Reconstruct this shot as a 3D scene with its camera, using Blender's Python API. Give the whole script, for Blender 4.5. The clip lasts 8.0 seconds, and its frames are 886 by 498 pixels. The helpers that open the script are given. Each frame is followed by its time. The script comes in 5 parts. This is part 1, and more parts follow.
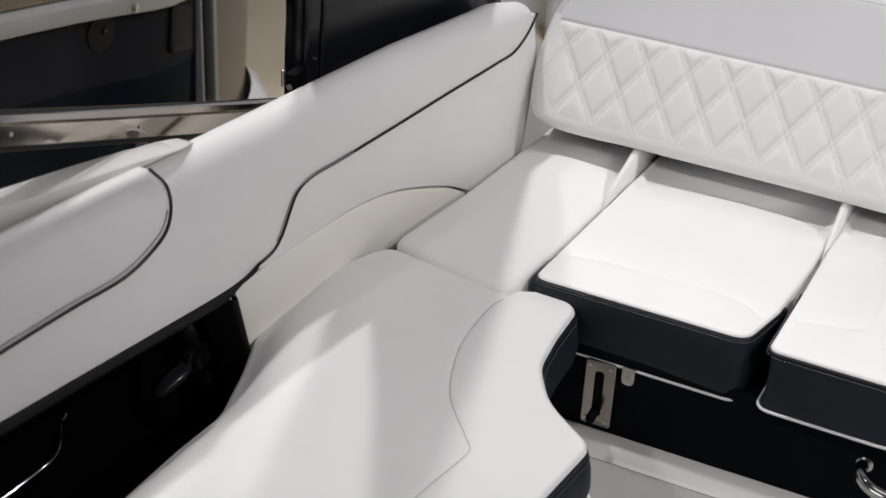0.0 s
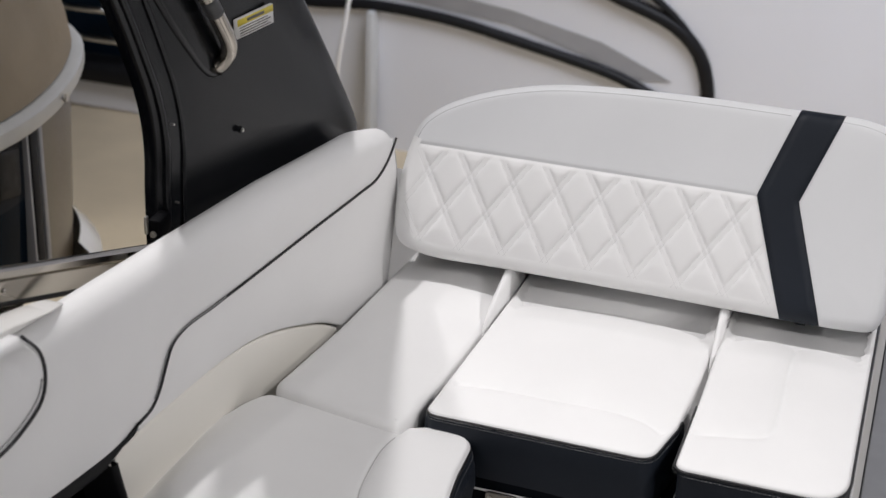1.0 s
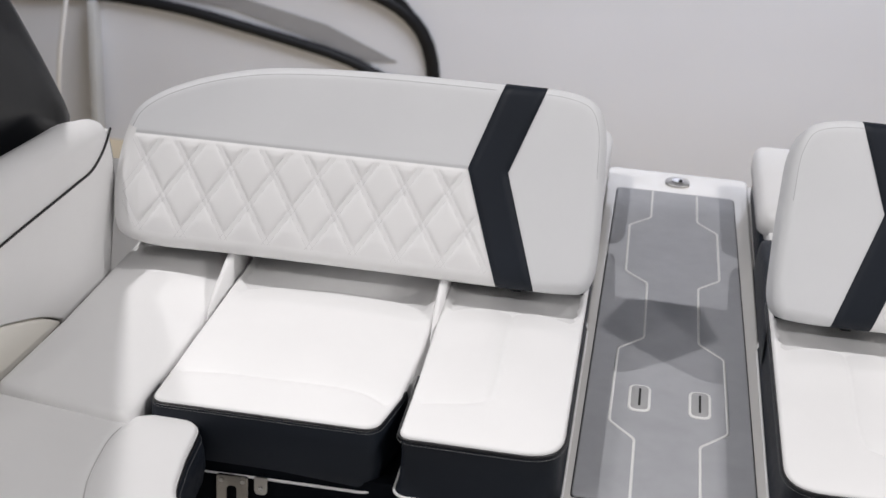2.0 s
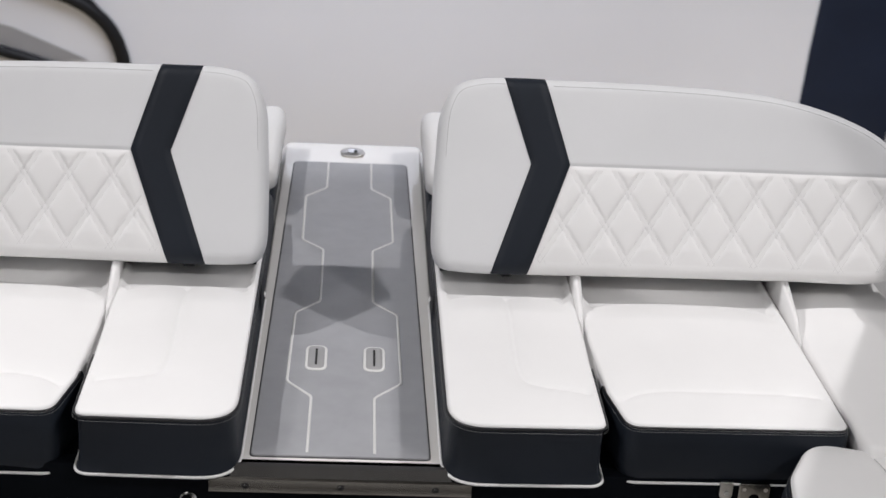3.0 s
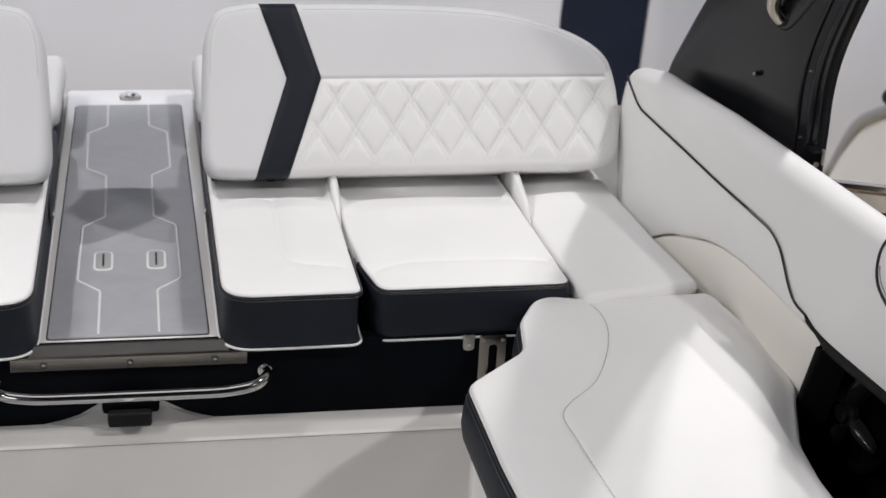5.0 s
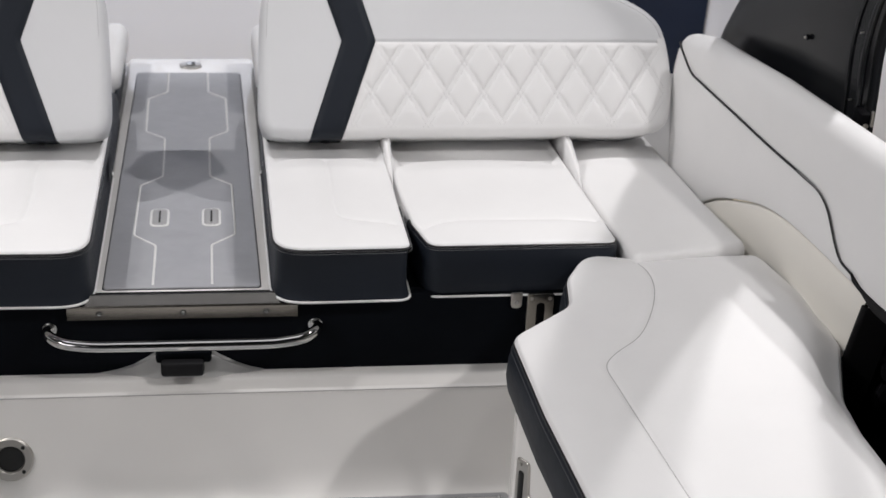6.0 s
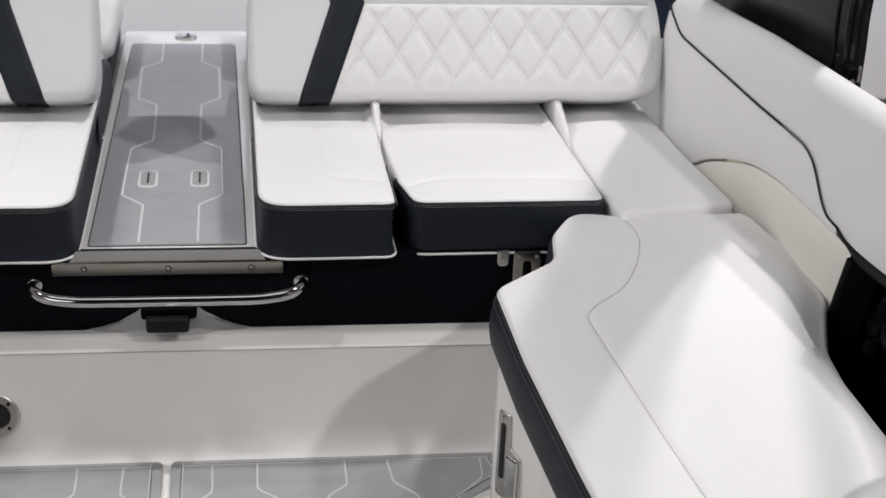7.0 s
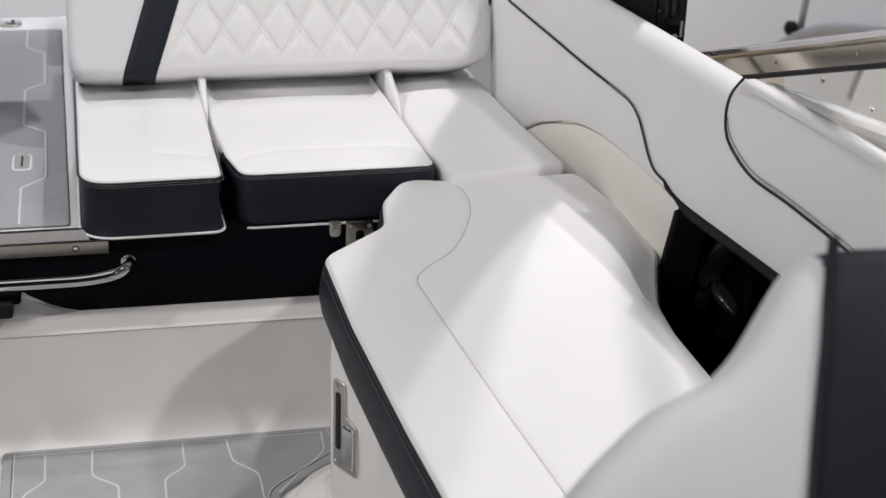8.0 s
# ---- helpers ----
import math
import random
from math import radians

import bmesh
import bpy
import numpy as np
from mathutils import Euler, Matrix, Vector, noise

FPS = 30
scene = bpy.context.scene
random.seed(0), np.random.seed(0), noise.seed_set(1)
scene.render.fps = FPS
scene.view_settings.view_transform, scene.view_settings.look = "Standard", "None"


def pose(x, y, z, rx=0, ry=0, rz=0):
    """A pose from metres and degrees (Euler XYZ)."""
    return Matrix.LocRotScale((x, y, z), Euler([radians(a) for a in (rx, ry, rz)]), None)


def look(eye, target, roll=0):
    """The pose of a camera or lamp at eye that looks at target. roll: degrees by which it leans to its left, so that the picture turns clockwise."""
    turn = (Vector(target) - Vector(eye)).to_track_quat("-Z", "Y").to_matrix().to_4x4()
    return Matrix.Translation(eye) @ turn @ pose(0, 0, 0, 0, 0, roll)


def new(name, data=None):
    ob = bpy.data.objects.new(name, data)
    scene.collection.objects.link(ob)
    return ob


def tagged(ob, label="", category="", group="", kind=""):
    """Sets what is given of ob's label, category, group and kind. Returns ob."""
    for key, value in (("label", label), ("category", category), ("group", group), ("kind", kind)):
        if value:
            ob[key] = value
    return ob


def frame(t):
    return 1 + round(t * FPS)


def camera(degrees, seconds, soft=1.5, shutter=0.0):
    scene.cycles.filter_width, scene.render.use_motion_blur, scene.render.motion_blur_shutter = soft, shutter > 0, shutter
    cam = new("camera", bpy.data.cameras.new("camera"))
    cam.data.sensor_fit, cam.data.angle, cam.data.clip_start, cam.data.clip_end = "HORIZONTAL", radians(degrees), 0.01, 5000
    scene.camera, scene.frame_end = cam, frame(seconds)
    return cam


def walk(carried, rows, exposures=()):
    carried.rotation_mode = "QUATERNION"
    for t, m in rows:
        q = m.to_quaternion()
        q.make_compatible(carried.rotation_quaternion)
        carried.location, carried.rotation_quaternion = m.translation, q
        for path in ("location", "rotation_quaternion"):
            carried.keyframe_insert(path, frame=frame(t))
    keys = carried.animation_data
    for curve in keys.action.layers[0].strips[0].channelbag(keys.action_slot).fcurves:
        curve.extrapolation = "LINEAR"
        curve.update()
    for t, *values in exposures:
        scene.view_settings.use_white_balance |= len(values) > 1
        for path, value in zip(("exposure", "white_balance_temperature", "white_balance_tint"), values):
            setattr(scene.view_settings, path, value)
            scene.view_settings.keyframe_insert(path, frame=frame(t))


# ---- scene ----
cam = camera(30.991, 8.0)
cam.data.dof.use_dof = True
cam.data.dof.focus_distance = 2.55
cam.data.dof.aperture_fstop = 5.6

# seconds, eye x y z, yaw to the left, pitch up, lean (degrees)
PATH = [
    (0.0, -0.0266, -1.9681, 1.7236, 24.631, -30.501, 2.987),
    (0.5, -0.1328, -1.9245, 1.7125, 21.344, -27.811, 2.668),
    (1.0, -0.1741, -1.9228, 1.7091, 16.731, -26.275, 2.321),
    (1.2, -0.1910, -1.9273, 1.6943, 14.297, -25.868, 2.830),
    (2.3, -0.0765, -1.9700, 1.7316, 4.046, -26.463, 3.629),
    (2.5, -0.0497, -1.9895, 1.7292, 2.056, -26.285, 3.539),
    (3.0, 0.0039, -2.0406, 1.7284, -3.653, -26.003, 3.533),
    (3.5, 0.0398, -2.0877, 1.7279, -8.845, -25.893, 3.540),
    (4.0, 0.0434, -2.1923, 1.7234, -10.707, -25.487, 3.330),
    (4.5, 0.0554, -2.3626, 1.7146, -11.195, -25.231, 3.259),
    (5.0, 0.0450, -2.4529, 1.7001, -11.338, -25.198, 3.264),
    (5.2, 0.0370, -2.4754, 1.6816, -10.787, -25.116, 3.257),
    (6.3, 0.0821, -2.5342, 1.6246, -8.279, -25.237, 2.620),
    (6.5, 0.0904, -2.5445, 1.6044, -8.082, -25.183, 2.486),
    (7.0, 0.1243, -2.5620, 1.5608, -7.955, -24.918, 2.591),
    (7.5, 0.1774, -2.5724, 1.5266, -9.100, -24.822, 2.201),
    (8.0, 0.2004, -2.5625, 1.5005, -12.920, -24.763, 2.117),
]


def aim(x, y, z, yaw, pitch, lean):
    a, b = radians(yaw), radians(pitch)
    ahead = Vector((-math.sin(a) * math.cos(b), math.cos(a) * math.cos(b), math.sin(b)))
    eye = Vector((x, y, z))
    return look(eye, eye + ahead, lean)


walk(cam, [(t, aim(*p)) for t, *p in PATH])

# ---- light: a show hall with lamps under its ceiling, and added fills ----
world = bpy.data.worlds.new("hall_air")
scene.world = world
world.use_nodes = True
world.node_tree.nodes["Background"].inputs[0].default_value = (0.9, 0.95, 1.0, 1)
world.node_tree.nodes["Background"].inputs[1].default_value = 0.02


def lamp(name, kind, where, target, energy, size, colour=(1, 0.97, 0.94), cone=60, blend=0.3):
    data = bpy.data.lights.new(name, kind)
    data.energy, data.color = energy, colour
    if kind == "AREA":
        data.shape, data.size = "SQUARE", size
    else:
        data.shadow_soft_size = size
        data.spot_size, data.spot_blend = radians(cone), blend
    ob = new(name, data)
    ob.matrix_world = look(where, target)
    return ob


# unseen soft fills; the fore one is added well below the ceiling
lamp("ceiling_fill", "AREA", (0, -0.5, 4.9), (0, -0.2, 0), 15, 2.4, (0.98, 0.97, 1.0))
lamp("low_fore_fill", "AREA", (-2.3, -4.8, 2.5), (0.3, 0.0, 0.3), 30, 2.4, (1.0, 0.97, 0.985))
# a pair of spots on the walkway and benches, a pair on the side loungers, a pair from ahead
lamp("ceiling_spot_bench", "SPOT", (2.75, 0.38, 4.4), (0.15, 0.60, 0.4), 325, 0.06, (1, 0.975, 0.985), 58, 1.0)
lamp("ceiling_spot_bench", "SPOT", (-2.35, 0.38, 4.4), (-0.15, 0.60, 0.4), 315, 0.06, (1, 0.975, 0.985), 60, 1.0)
lamp("ceiling_spot_lounger", "SPOT", (3.35, 1.12, 4.4), (0.84, -0.88, 0.5), 290, 0.06, (1, 0.975, 0.985), 27, 1.0)
lamp("ceiling_spot_lounger", "SPOT", (-3.1, 1.17, 4.4), (-0.72, -0.60, 0.4), 300, 0.07, (1, 0.975, 0.985), 27, 1.0)
lamp("ceiling_spot_fore", "SPOT", (2.45, -2.4, 3.3), (0.0, -0.15, 0.2), 190, 0.08, (1, 0.97, 0.97), 42, 0.9)
lamp("ceiling_spot_fore", "SPOT", (-2.5, -2.4, 3.3), (0.88, -0.48, 0.6), 150, 0.08, (1, 0.97, 0.97), 56, 0.9)
# added narrow spot, only to brighten the helm seat bolster
lamp("helm_fill_spot", "SPOT", (0.5, -3.5, 3.4), (0.70, -1.62, 0.84), 65, 0.08, (1, 0.97, 0.98), 14, 1.0)
# made-up spots that lift the display walls and the floor beside the boat
lamp("aisle_fill_spot", "SPOT", (2.9, 0.4, 3.6), (2.8, 2.5, 0.1), 300, 0.3, (1.0, 0.98, 0.97), 50, 0.9)
lamp("aisle_fill_spot", "SPOT", (-2.2, 3.0, 4.4), (-1.9, 1.9, -0.7), 160, 0.3, (1.0, 0.97, 0.92), 32, 0.8)
# unseen cool panel added to brighten the white hull behind the stern
lamp("hull_back_fill", "AREA", (0.05, 1.85, 3.1), (0.05, 3.6, 2.55), 215, 2.4, (0.85, 0.885, 1.0))


# ---- materials ----
def material(name, colour, rough=0.5, metal=0.0, grain=0.0, grain_size=900.0, vary=0.06, vary_size=6.0, coat=0.0, wear=0.0, shine=0.5):
    m = bpy.data.materials.new(name)
    m.use_nodes = True
    nt = m.node_tree
    b = nt.nodes["Principled BSDF"]
    b.inputs["Roughness"].default_value = rough
    b.inputs["Metallic"].default_value = metal
    b.inputs["Coat Weight"].default_value = coat
    b.inputs["Specular IOR Level"].default_value = shine
    b.inputs["Coat Roughness"].default_value = 0.08
    geo = nt.nodes.new("ShaderNodeTexCoord")
    big = nt.nodes.new("ShaderNodeTexNoise")
    big.inputs["Scale"].default_value, big.inputs["Detail"].default_value = vary_size, 5
    nt.links.new(geo.outputs["Object"], big.inputs["Vector"])
    ramp = nt.nodes.new("ShaderNodeValToRGB")
    lo = [c * (1 - vary) for c in colour]
    hi = [min(1, c * (1 + vary)) for c in colour]
    ramp.color_ramp.elements[0].position, ramp.color_ramp.elements[1].position = 0.3, 0.7
    ramp.color_ramp.elements[0].color, ramp.color_ramp.elements[1].color = (*lo, 1), (*hi, 1)
    nt.links.new(big.outputs["Fac"], ramp.inputs["Fac"])
    nt.links.new(ramp.outputs["Color"], b.inputs["Base Color"])
    mid = nt.nodes.new("ShaderNodeTexNoise")
    mid.inputs["Scale"].default_value, mid.inputs["Detail"].default_value = 60, 4
    nt.links.new(geo.outputs["Object"], mid.inputs["Vector"])
    span = nt.nodes.new("ShaderNodeMapRange")
    span.inputs["To Min"].default_value = max(0.02, rough * (0.86 - wear))
    span.inputs["To Max"].default_value = min(1, rough * (1.14 + wear))
    nt.links.new(mid.outputs["Fac"], span.inputs["Value"])
    nt.links.new(span.outputs["Result"], b.inputs["Roughness"])
    if grain:
        fine = nt.nodes.new("ShaderNodeTexVoronoi")
        fine.inputs["Scale"].default_value = grain_size
        nt.links.new(geo.outputs["Object"], fine.inputs["Vector"])
        bump = nt.nodes.new("ShaderNodeBump")
        bump.inputs["Strength"].default_value, bump.inputs["Distance"].default_value = grain, 0.0006
        nt.links.new(fine.outputs["Distance"], bump.inputs["Height"])
        soft = nt.nodes.new("ShaderNodeBump")
        soft.inputs["Strength"].default_value, soft.inputs["Distance"].default_value = 0.12, 0.004
        wave = nt.nodes.new("ShaderNodeTexNoise")
        wave.inputs["Scale"].default_value, wave.inputs["Detail"].default_value = 14, 2
        nt.links.new(geo.outputs["Object"], wave.inputs["Vector"])
        nt.links.new(wave.outputs["Fac"], soft.inputs["Height"])
        nt.links.new(soft.outputs["Normal"], bump.inputs["Normal"])
        nt.links.new(bump.outputs["Normal"], b.inputs["Normal"])
    return m


VINYL = material("white_vinyl", (0.79, 0.785, 0.78), 0.52, grain=0.22, vary=0.02, shine=0.35)
VINYL_GREY = material("pale_grey_vinyl", (0.685, 0.69, 0.70), 0.5, grain=0.22, vary=0.02, shine=0.4)
CREAM = material("cream_vinyl", (0.80, 0.775, 0.715), 0.45, grain=0.2, vary=0.02)
NAVY = material("navy_vinyl", (0.0125, 0.0160, 0.0230), 0.5, grain=0.3, vary=0.12, shine=0.22)
PIPING = material("black_piping", (0.012, 0.012, 0.014), 0.35)
SEAM = material("grey_seam_thread", (0.42, 0.41, 0.405), 0.8)
STITCH = material("pale_grey_stitching", (0.66, 0.655, 0.65), 0.7)
THREAD = material("pale_thread", (0.27, 0.27, 0.27), 0.7)
GEL = material("white_gelcoat", (0.74, 0.725, 0.70), 0.16, vary=0.015, coat=0.3)
GELF = material("cockpit_liner_gelcoat", (0.76, 0.745, 0.72), 0.22, vary=0.02, coat=0.2)
BLACK = material("black_liner", (0.0034, 0.0042, 0.0060), 0.55, vary=0.2, shine=0.04)
NOOK = material("black_recess", (0.0022, 0.0022, 0.003), 0.6, vary=0.2, shine=0.06)
ARCH = material("black_powder_coat", (0.0072, 0.0080, 0.0098), 0.22, vary=0.2, shine=0.45)
STEEL_LIT = material("lit_stainless_steel", (0.62, 0.60, 0.57), 0.2, 1.0, vary=0.03)
GLOSS = material("glossy_black_plastic", (0.014, 0.014, 0.016), 0.22, vary=0.1, shine=0.5)
STEEL = material("brushed_stainless_steel", (0.56, 0.54, 0.505), 0.33, 1.0, vary=0.04, wear=0.05)
CHROME = material("polished_stainless_steel", (0.62, 0.62, 0.61), 0.07, 1.0, vary=0.03)
MAT_MID = material("grey_foam_mat", (0.33, 0.335, 0.35), 0.48, grain=0.25, grain_size=1500, vary=0.06, vary_size=20)
MAT_LIGHT = material("pale_foam_mat", (0.31, 0.315, 0.32), 0.7, grain=0.6, grain_size=1500, vary=0.06, vary_size=18)
GROOVE = material("mat_groove_white", (0.66, 0.66, 0.65), 0.6)
FLOOR_LINE = material("floor_mat_line", (0.52, 0.52, 0.515), 0.6)
GROOVE_DARK = material("floor_mat_groove", (0.13, 0.13, 0.135), 0.7)
DARKHOLE = material("dark_slot", (0.006, 0.006, 0.006), 0.6)
LABEL_W = material("label_white", (0.78, 0.77, 0.74), 0.45)
LABEL_Y = material("label_yellow", (0.72, 0.58, 0.06), 0.45)
LABEL_T = material("label_print", (0.12, 0.11, 0.10), 0.5)
HULL_W = material("white_hull", (0.72, 0.73, 0.77), 0.3, vary=0.03, vary_size=1.2, coat=0.2)
HULL_N = material("navy_hull", (0.004, 0.009, 0.016), 0.10, vary=0.2, shine=0.03)
TAN = material("tan_canvas", (0.26, 0.205, 0.135), 0.6, grain=0.4, grain_size=500, vary=0.08)
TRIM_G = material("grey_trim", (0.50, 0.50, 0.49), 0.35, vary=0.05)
STRIPE = material("navy_stripe", (0.010, 0.016, 0.034), 0.5, vary=0.1, shine=0.2)
RUBBER = material("black_rubber", (0.008, 0.008, 0.009), 0.5, shine=0.2)
# polished steel; the dark brownish reflections are put into its base colour
RAIL = material("polished_rail_dark_reflection", (0.42, 0.385, 0.335), 0.1, 1.0, vary=0.05)
STEEL_DULL = material("dull_brushed_steel", (0.36, 0.335, 0.30), 0.22, 1.0, vary=0.03, wear=0.0)
HALL_FLOOR = material("tan_hall_floor", (0.60, 0.50, 0.35), 0.55, grain=0.3, grain_size=120, vary=0.12, vary_size=2.2)
HALL_WALL = material("grey_hall_wall", (0.30, 0.31, 0.33), 0.7, vary=0.04, vary_size=0.8)
HALL_ROOF = material("dark_hall_ceiling", (0.06, 0.06, 0.065), 0.8, vary=0.05)
GREYWIN = material("grey_hull_band", (0.30, 0.30, 0.31), 0.3, vary=0.08)


def glass():
    m = bpy.data.materials.new("clear_windshield_glass")
    m.use_nodes = True
    b = m.node_tree.nodes["Principled BSDF"]
    b.inputs["Base Color"].default_value = (0.86, 0.9, 0.9, 1)
    b.inputs["Roughness"].default_value = 0.02
    b.inputs["Transmission Weight"].default_value = 1.0
    b.inputs["IOR"].default_value = 1.05
    return m


GLASS = glass()


# ---- building helpers ----
def thing(name, at=(0, 0, 0), **tags):
    ob = new(name)
    ob.empty_display_size = 0.05
    ob.location = at
    return tagged(ob, **tags)


def build(name, verts, faces, mat, parent=None, label="", s=1, sharp=None):
    """One mesh object; s = -1 mirrors it to the other side of the boat."""
    v = np.array(verts, float).reshape(-1, 3)
    v[:, 0] *= s
    if s < 0:
        faces = [tuple(reversed(f)) for f in faces]
    used = sorted({i for f in faces for i in f})
    at = {i: n for n, i in enumerate(used)}
    base = np.array(parent.location) if parent is not None and parent.parent is None else np.zeros(3)
    if parent is not None and parent.parent is not None:
        base = np.array(parent.parent.location) + np.array(parent.location)
    me = bpy.data.meshes.new(name)
    me.from_pydata([tuple(p) for p in v[used] - base], [], [tuple(at[i] for i in f) for f in faces])
    me.materials.append(mat)
    me.shade_smooth()
    if sharp:
        me.set_sharp_from_angle(angle=radians(sharp))
    me.update()
    ob = new(name, me)
    if parent is not None:
        ob.parent = parent
    if label:
        tagged(ob, label)
    return ob


def part(name, bm, mat, parent=None, label="", s=1, sharp=35):
    bm.verts.index_update()
    out = build(name, [tuple(v.co) for v in bm.verts], [tuple(v.index for v in f.verts) for f in bm.faces], mat, parent, label, s, sharp)
    bm.free()
    return out


def box(lo, hi, bevel=0.003, seg=2):
    bm = bmesh.new()
    bmesh.ops.create_cube(bm, size=1)
    for v in bm.verts:
        v.co = [a + (b - a) * (c + 0.5) for a, b, c in zip(lo, hi, v.co)]
    if bevel:
        bmesh.ops.bevel(bm, geom=bm.edges[:], offset=bevel, segments=seg, affect="EDGES", profile=0.5)
    return bm


def disc(centre, normal, radius, depth, n=24, bevel=0.0):
    """A short cylinder whose outer face lies at centre + normal * depth."""
    bm = bmesh.new()
    bmesh.ops.create_cone(bm, cap_ends=True, segments=n, radius1=radius, radius2=radius, depth=depth)
    if bevel:
        bmesh.ops.bevel(bm, geom=[e for e in bm.edges if abs(e.verts[0].co.z - e.verts[1].co.z) < 1e-6], offset=bevel, segments=2, affect="EDGES")
    turn = Vector((0, 0, 1)).rotation_difference(Vector(normal).normalized()).to_matrix().to_4x4()
    bmesh.ops.transform(bm, matrix=Matrix.Translation(Vector(centre) + Vector(normal).normalized() * depth / 2) @ turn, verts=bm.verts)
    return bm


def ring_mesh(centre, normal, outer, inner, depth, n=32):
    turn = np.array(Vector((0, 0, 1)).rotation_difference(Vector(normal).normalized()).to_matrix())
    prof = [(outer, 0), (outer, depth * 0.6), (outer - depth * 0.4, depth), (inner + depth * 0.3, depth), (inner, depth * 0.5), (inner, -depth)]
    v, f = [], []
    for i in range(n):
        a = 2 * math.pi * i / n
        for r, h in prof:
            v.append(turn @ np.array((r * math.cos(a), r * math.sin(a), h)) + np.array(centre))
    k = len(prof)
    for i in range(n):
        for j in range(k - 1):
            a, b = i * k + j, ((i + 1) % n) * k + j
            f.append((a, b, b + 1, a + 1))
    return v, f


def spline(pts, closed=False, step=0.01):
    """A smooth line through the points, at even steps."""
    p = np.array(pts, float)
    n = len(p)
    out = []
    for i in range(n if closed else n - 1):
        if closed:
            a, b, c, d = (p[(i + k) % n] for k in (-1, 0, 1, 2))
        else:
            b, c = p[i], p[i + 1]
            a = p[i - 1] if i else 2 * b - c
            d = p[i + 2] if i + 2 < n else 2 * c - b
        ta, tb, tc = np.linalg.norm(b - a) ** 0.5, np.linalg.norm(c - b) ** 0.5, np.linalg.norm(d - c) ** 0.5
        m1 = ((b - a) / ta - (c - a) / (ta + tb) + (c - b) / tb) * tb
        m2 = ((c - b) / tb - (d - b) / (tb + tc) + (d - c) / tc) * tb
        k = max(1, int(round(np.linalg.norm(c - b) / step)))
        for u in np.arange(k) / k:
            out.append((2 * u**3 - 3 * u**2 + 1) * b + (u**3 - 2 * u**2 + u) * m1 + (-2 * u**3 + 3 * u**2) * c + (u**3 - u**2) * m2)
    if not closed:
        out.append(p[-1])
    return np.array(out)


def rounded(corners, step=0.012):
    """A closed outline from corners (u, v, radius)."""
    out = []
    n = len(corners)
    for i in range(n):
        p, a, b = (np.array(corners[(i + k) % n][:2], float) for k in (0, -1, 1))
        r = corners[i][2]
        da, db = (a - p) / np.linalg.norm(a - p), (b - p) / np.linalg.norm(b - p)
        half = math.acos(np.clip(da @ db, -1, 1)) / 2
        if r <= 0 or half > 1.56:
            out.append(p)
            continue
        t = min(r / math.tan(half), 0.48 * np.linalg.norm(a - p), 0.48 * np.linalg.norm(b - p))
        s0, s1 = p + da * t, p + db * t
        k = max(3, int(abs(math.pi - 2 * half) / 0.18))
        for u in np.arange(k + 1) / k:
            out.append((1 - u) ** 2 * s0 + 2 * u * (1 - u) * p + u**2 * s1)
    full = []
    for a, b in zip(out, out[1:] + out[:1]):
        k = max(1, int(np.linalg.norm(b - a) / step))
        full += [a + (b - a) * u for u in np.arange(k) / k]
    keep = [full[0]]
    for p in full[1:]:
        if np.linalg.norm(p - keep[-1]) > 1e-4:
            keep.append(p)
    return np.array(keep)


def area(o):
    x, y = o[:, 0], o[:, 1]
    return 0.5 * np.sum(x * np.roll(y, -1) - np.roll(x, -1) * y)


def inset(o, d):
    t = np.roll(o, -1, 0) - np.roll(o, 1, 0)
    t /= np.linalg.norm(t, axis=1)[:, None] + 1e-12
    return o + d * np.stack([-t[:, 1], t[:, 0]], 1)


def distance(q, line, closed=True):
    q = np.asarray(q, float).reshape(-1, 2)
    a = np.asarray(line, float)
    b = np.roll(a, -1, 0) if closed else a[1:]
    a = a if closed else a[:-1]
    best = np.full(len(q), 1e9)
    for p, r in zip(a, b):
        e = r - p
        u = np.clip(((q - p) @ e) / (e @ e + 1e-18), 0, 1)
        best = np.minimum(best, np.linalg.norm(q - p - u[:, None] * e, axis=1))
    return best


def inside(q, o):
    q = np.asarray(q, float)
    a, b = o, np.roll(o, -1, 0)
    hit = np.zeros(len(q), bool)
    for (x1, y1), (x2, y2) in zip(a, b):
        if y1 != y2:
            cross = ((y1 > q[:, 1]) != (y2 > q[:, 1])) & (q[:, 0] < (x2 - x1) * (q[:, 1] - y1) / (y2 - y1) + x1)
            hit ^= cross
    return hit


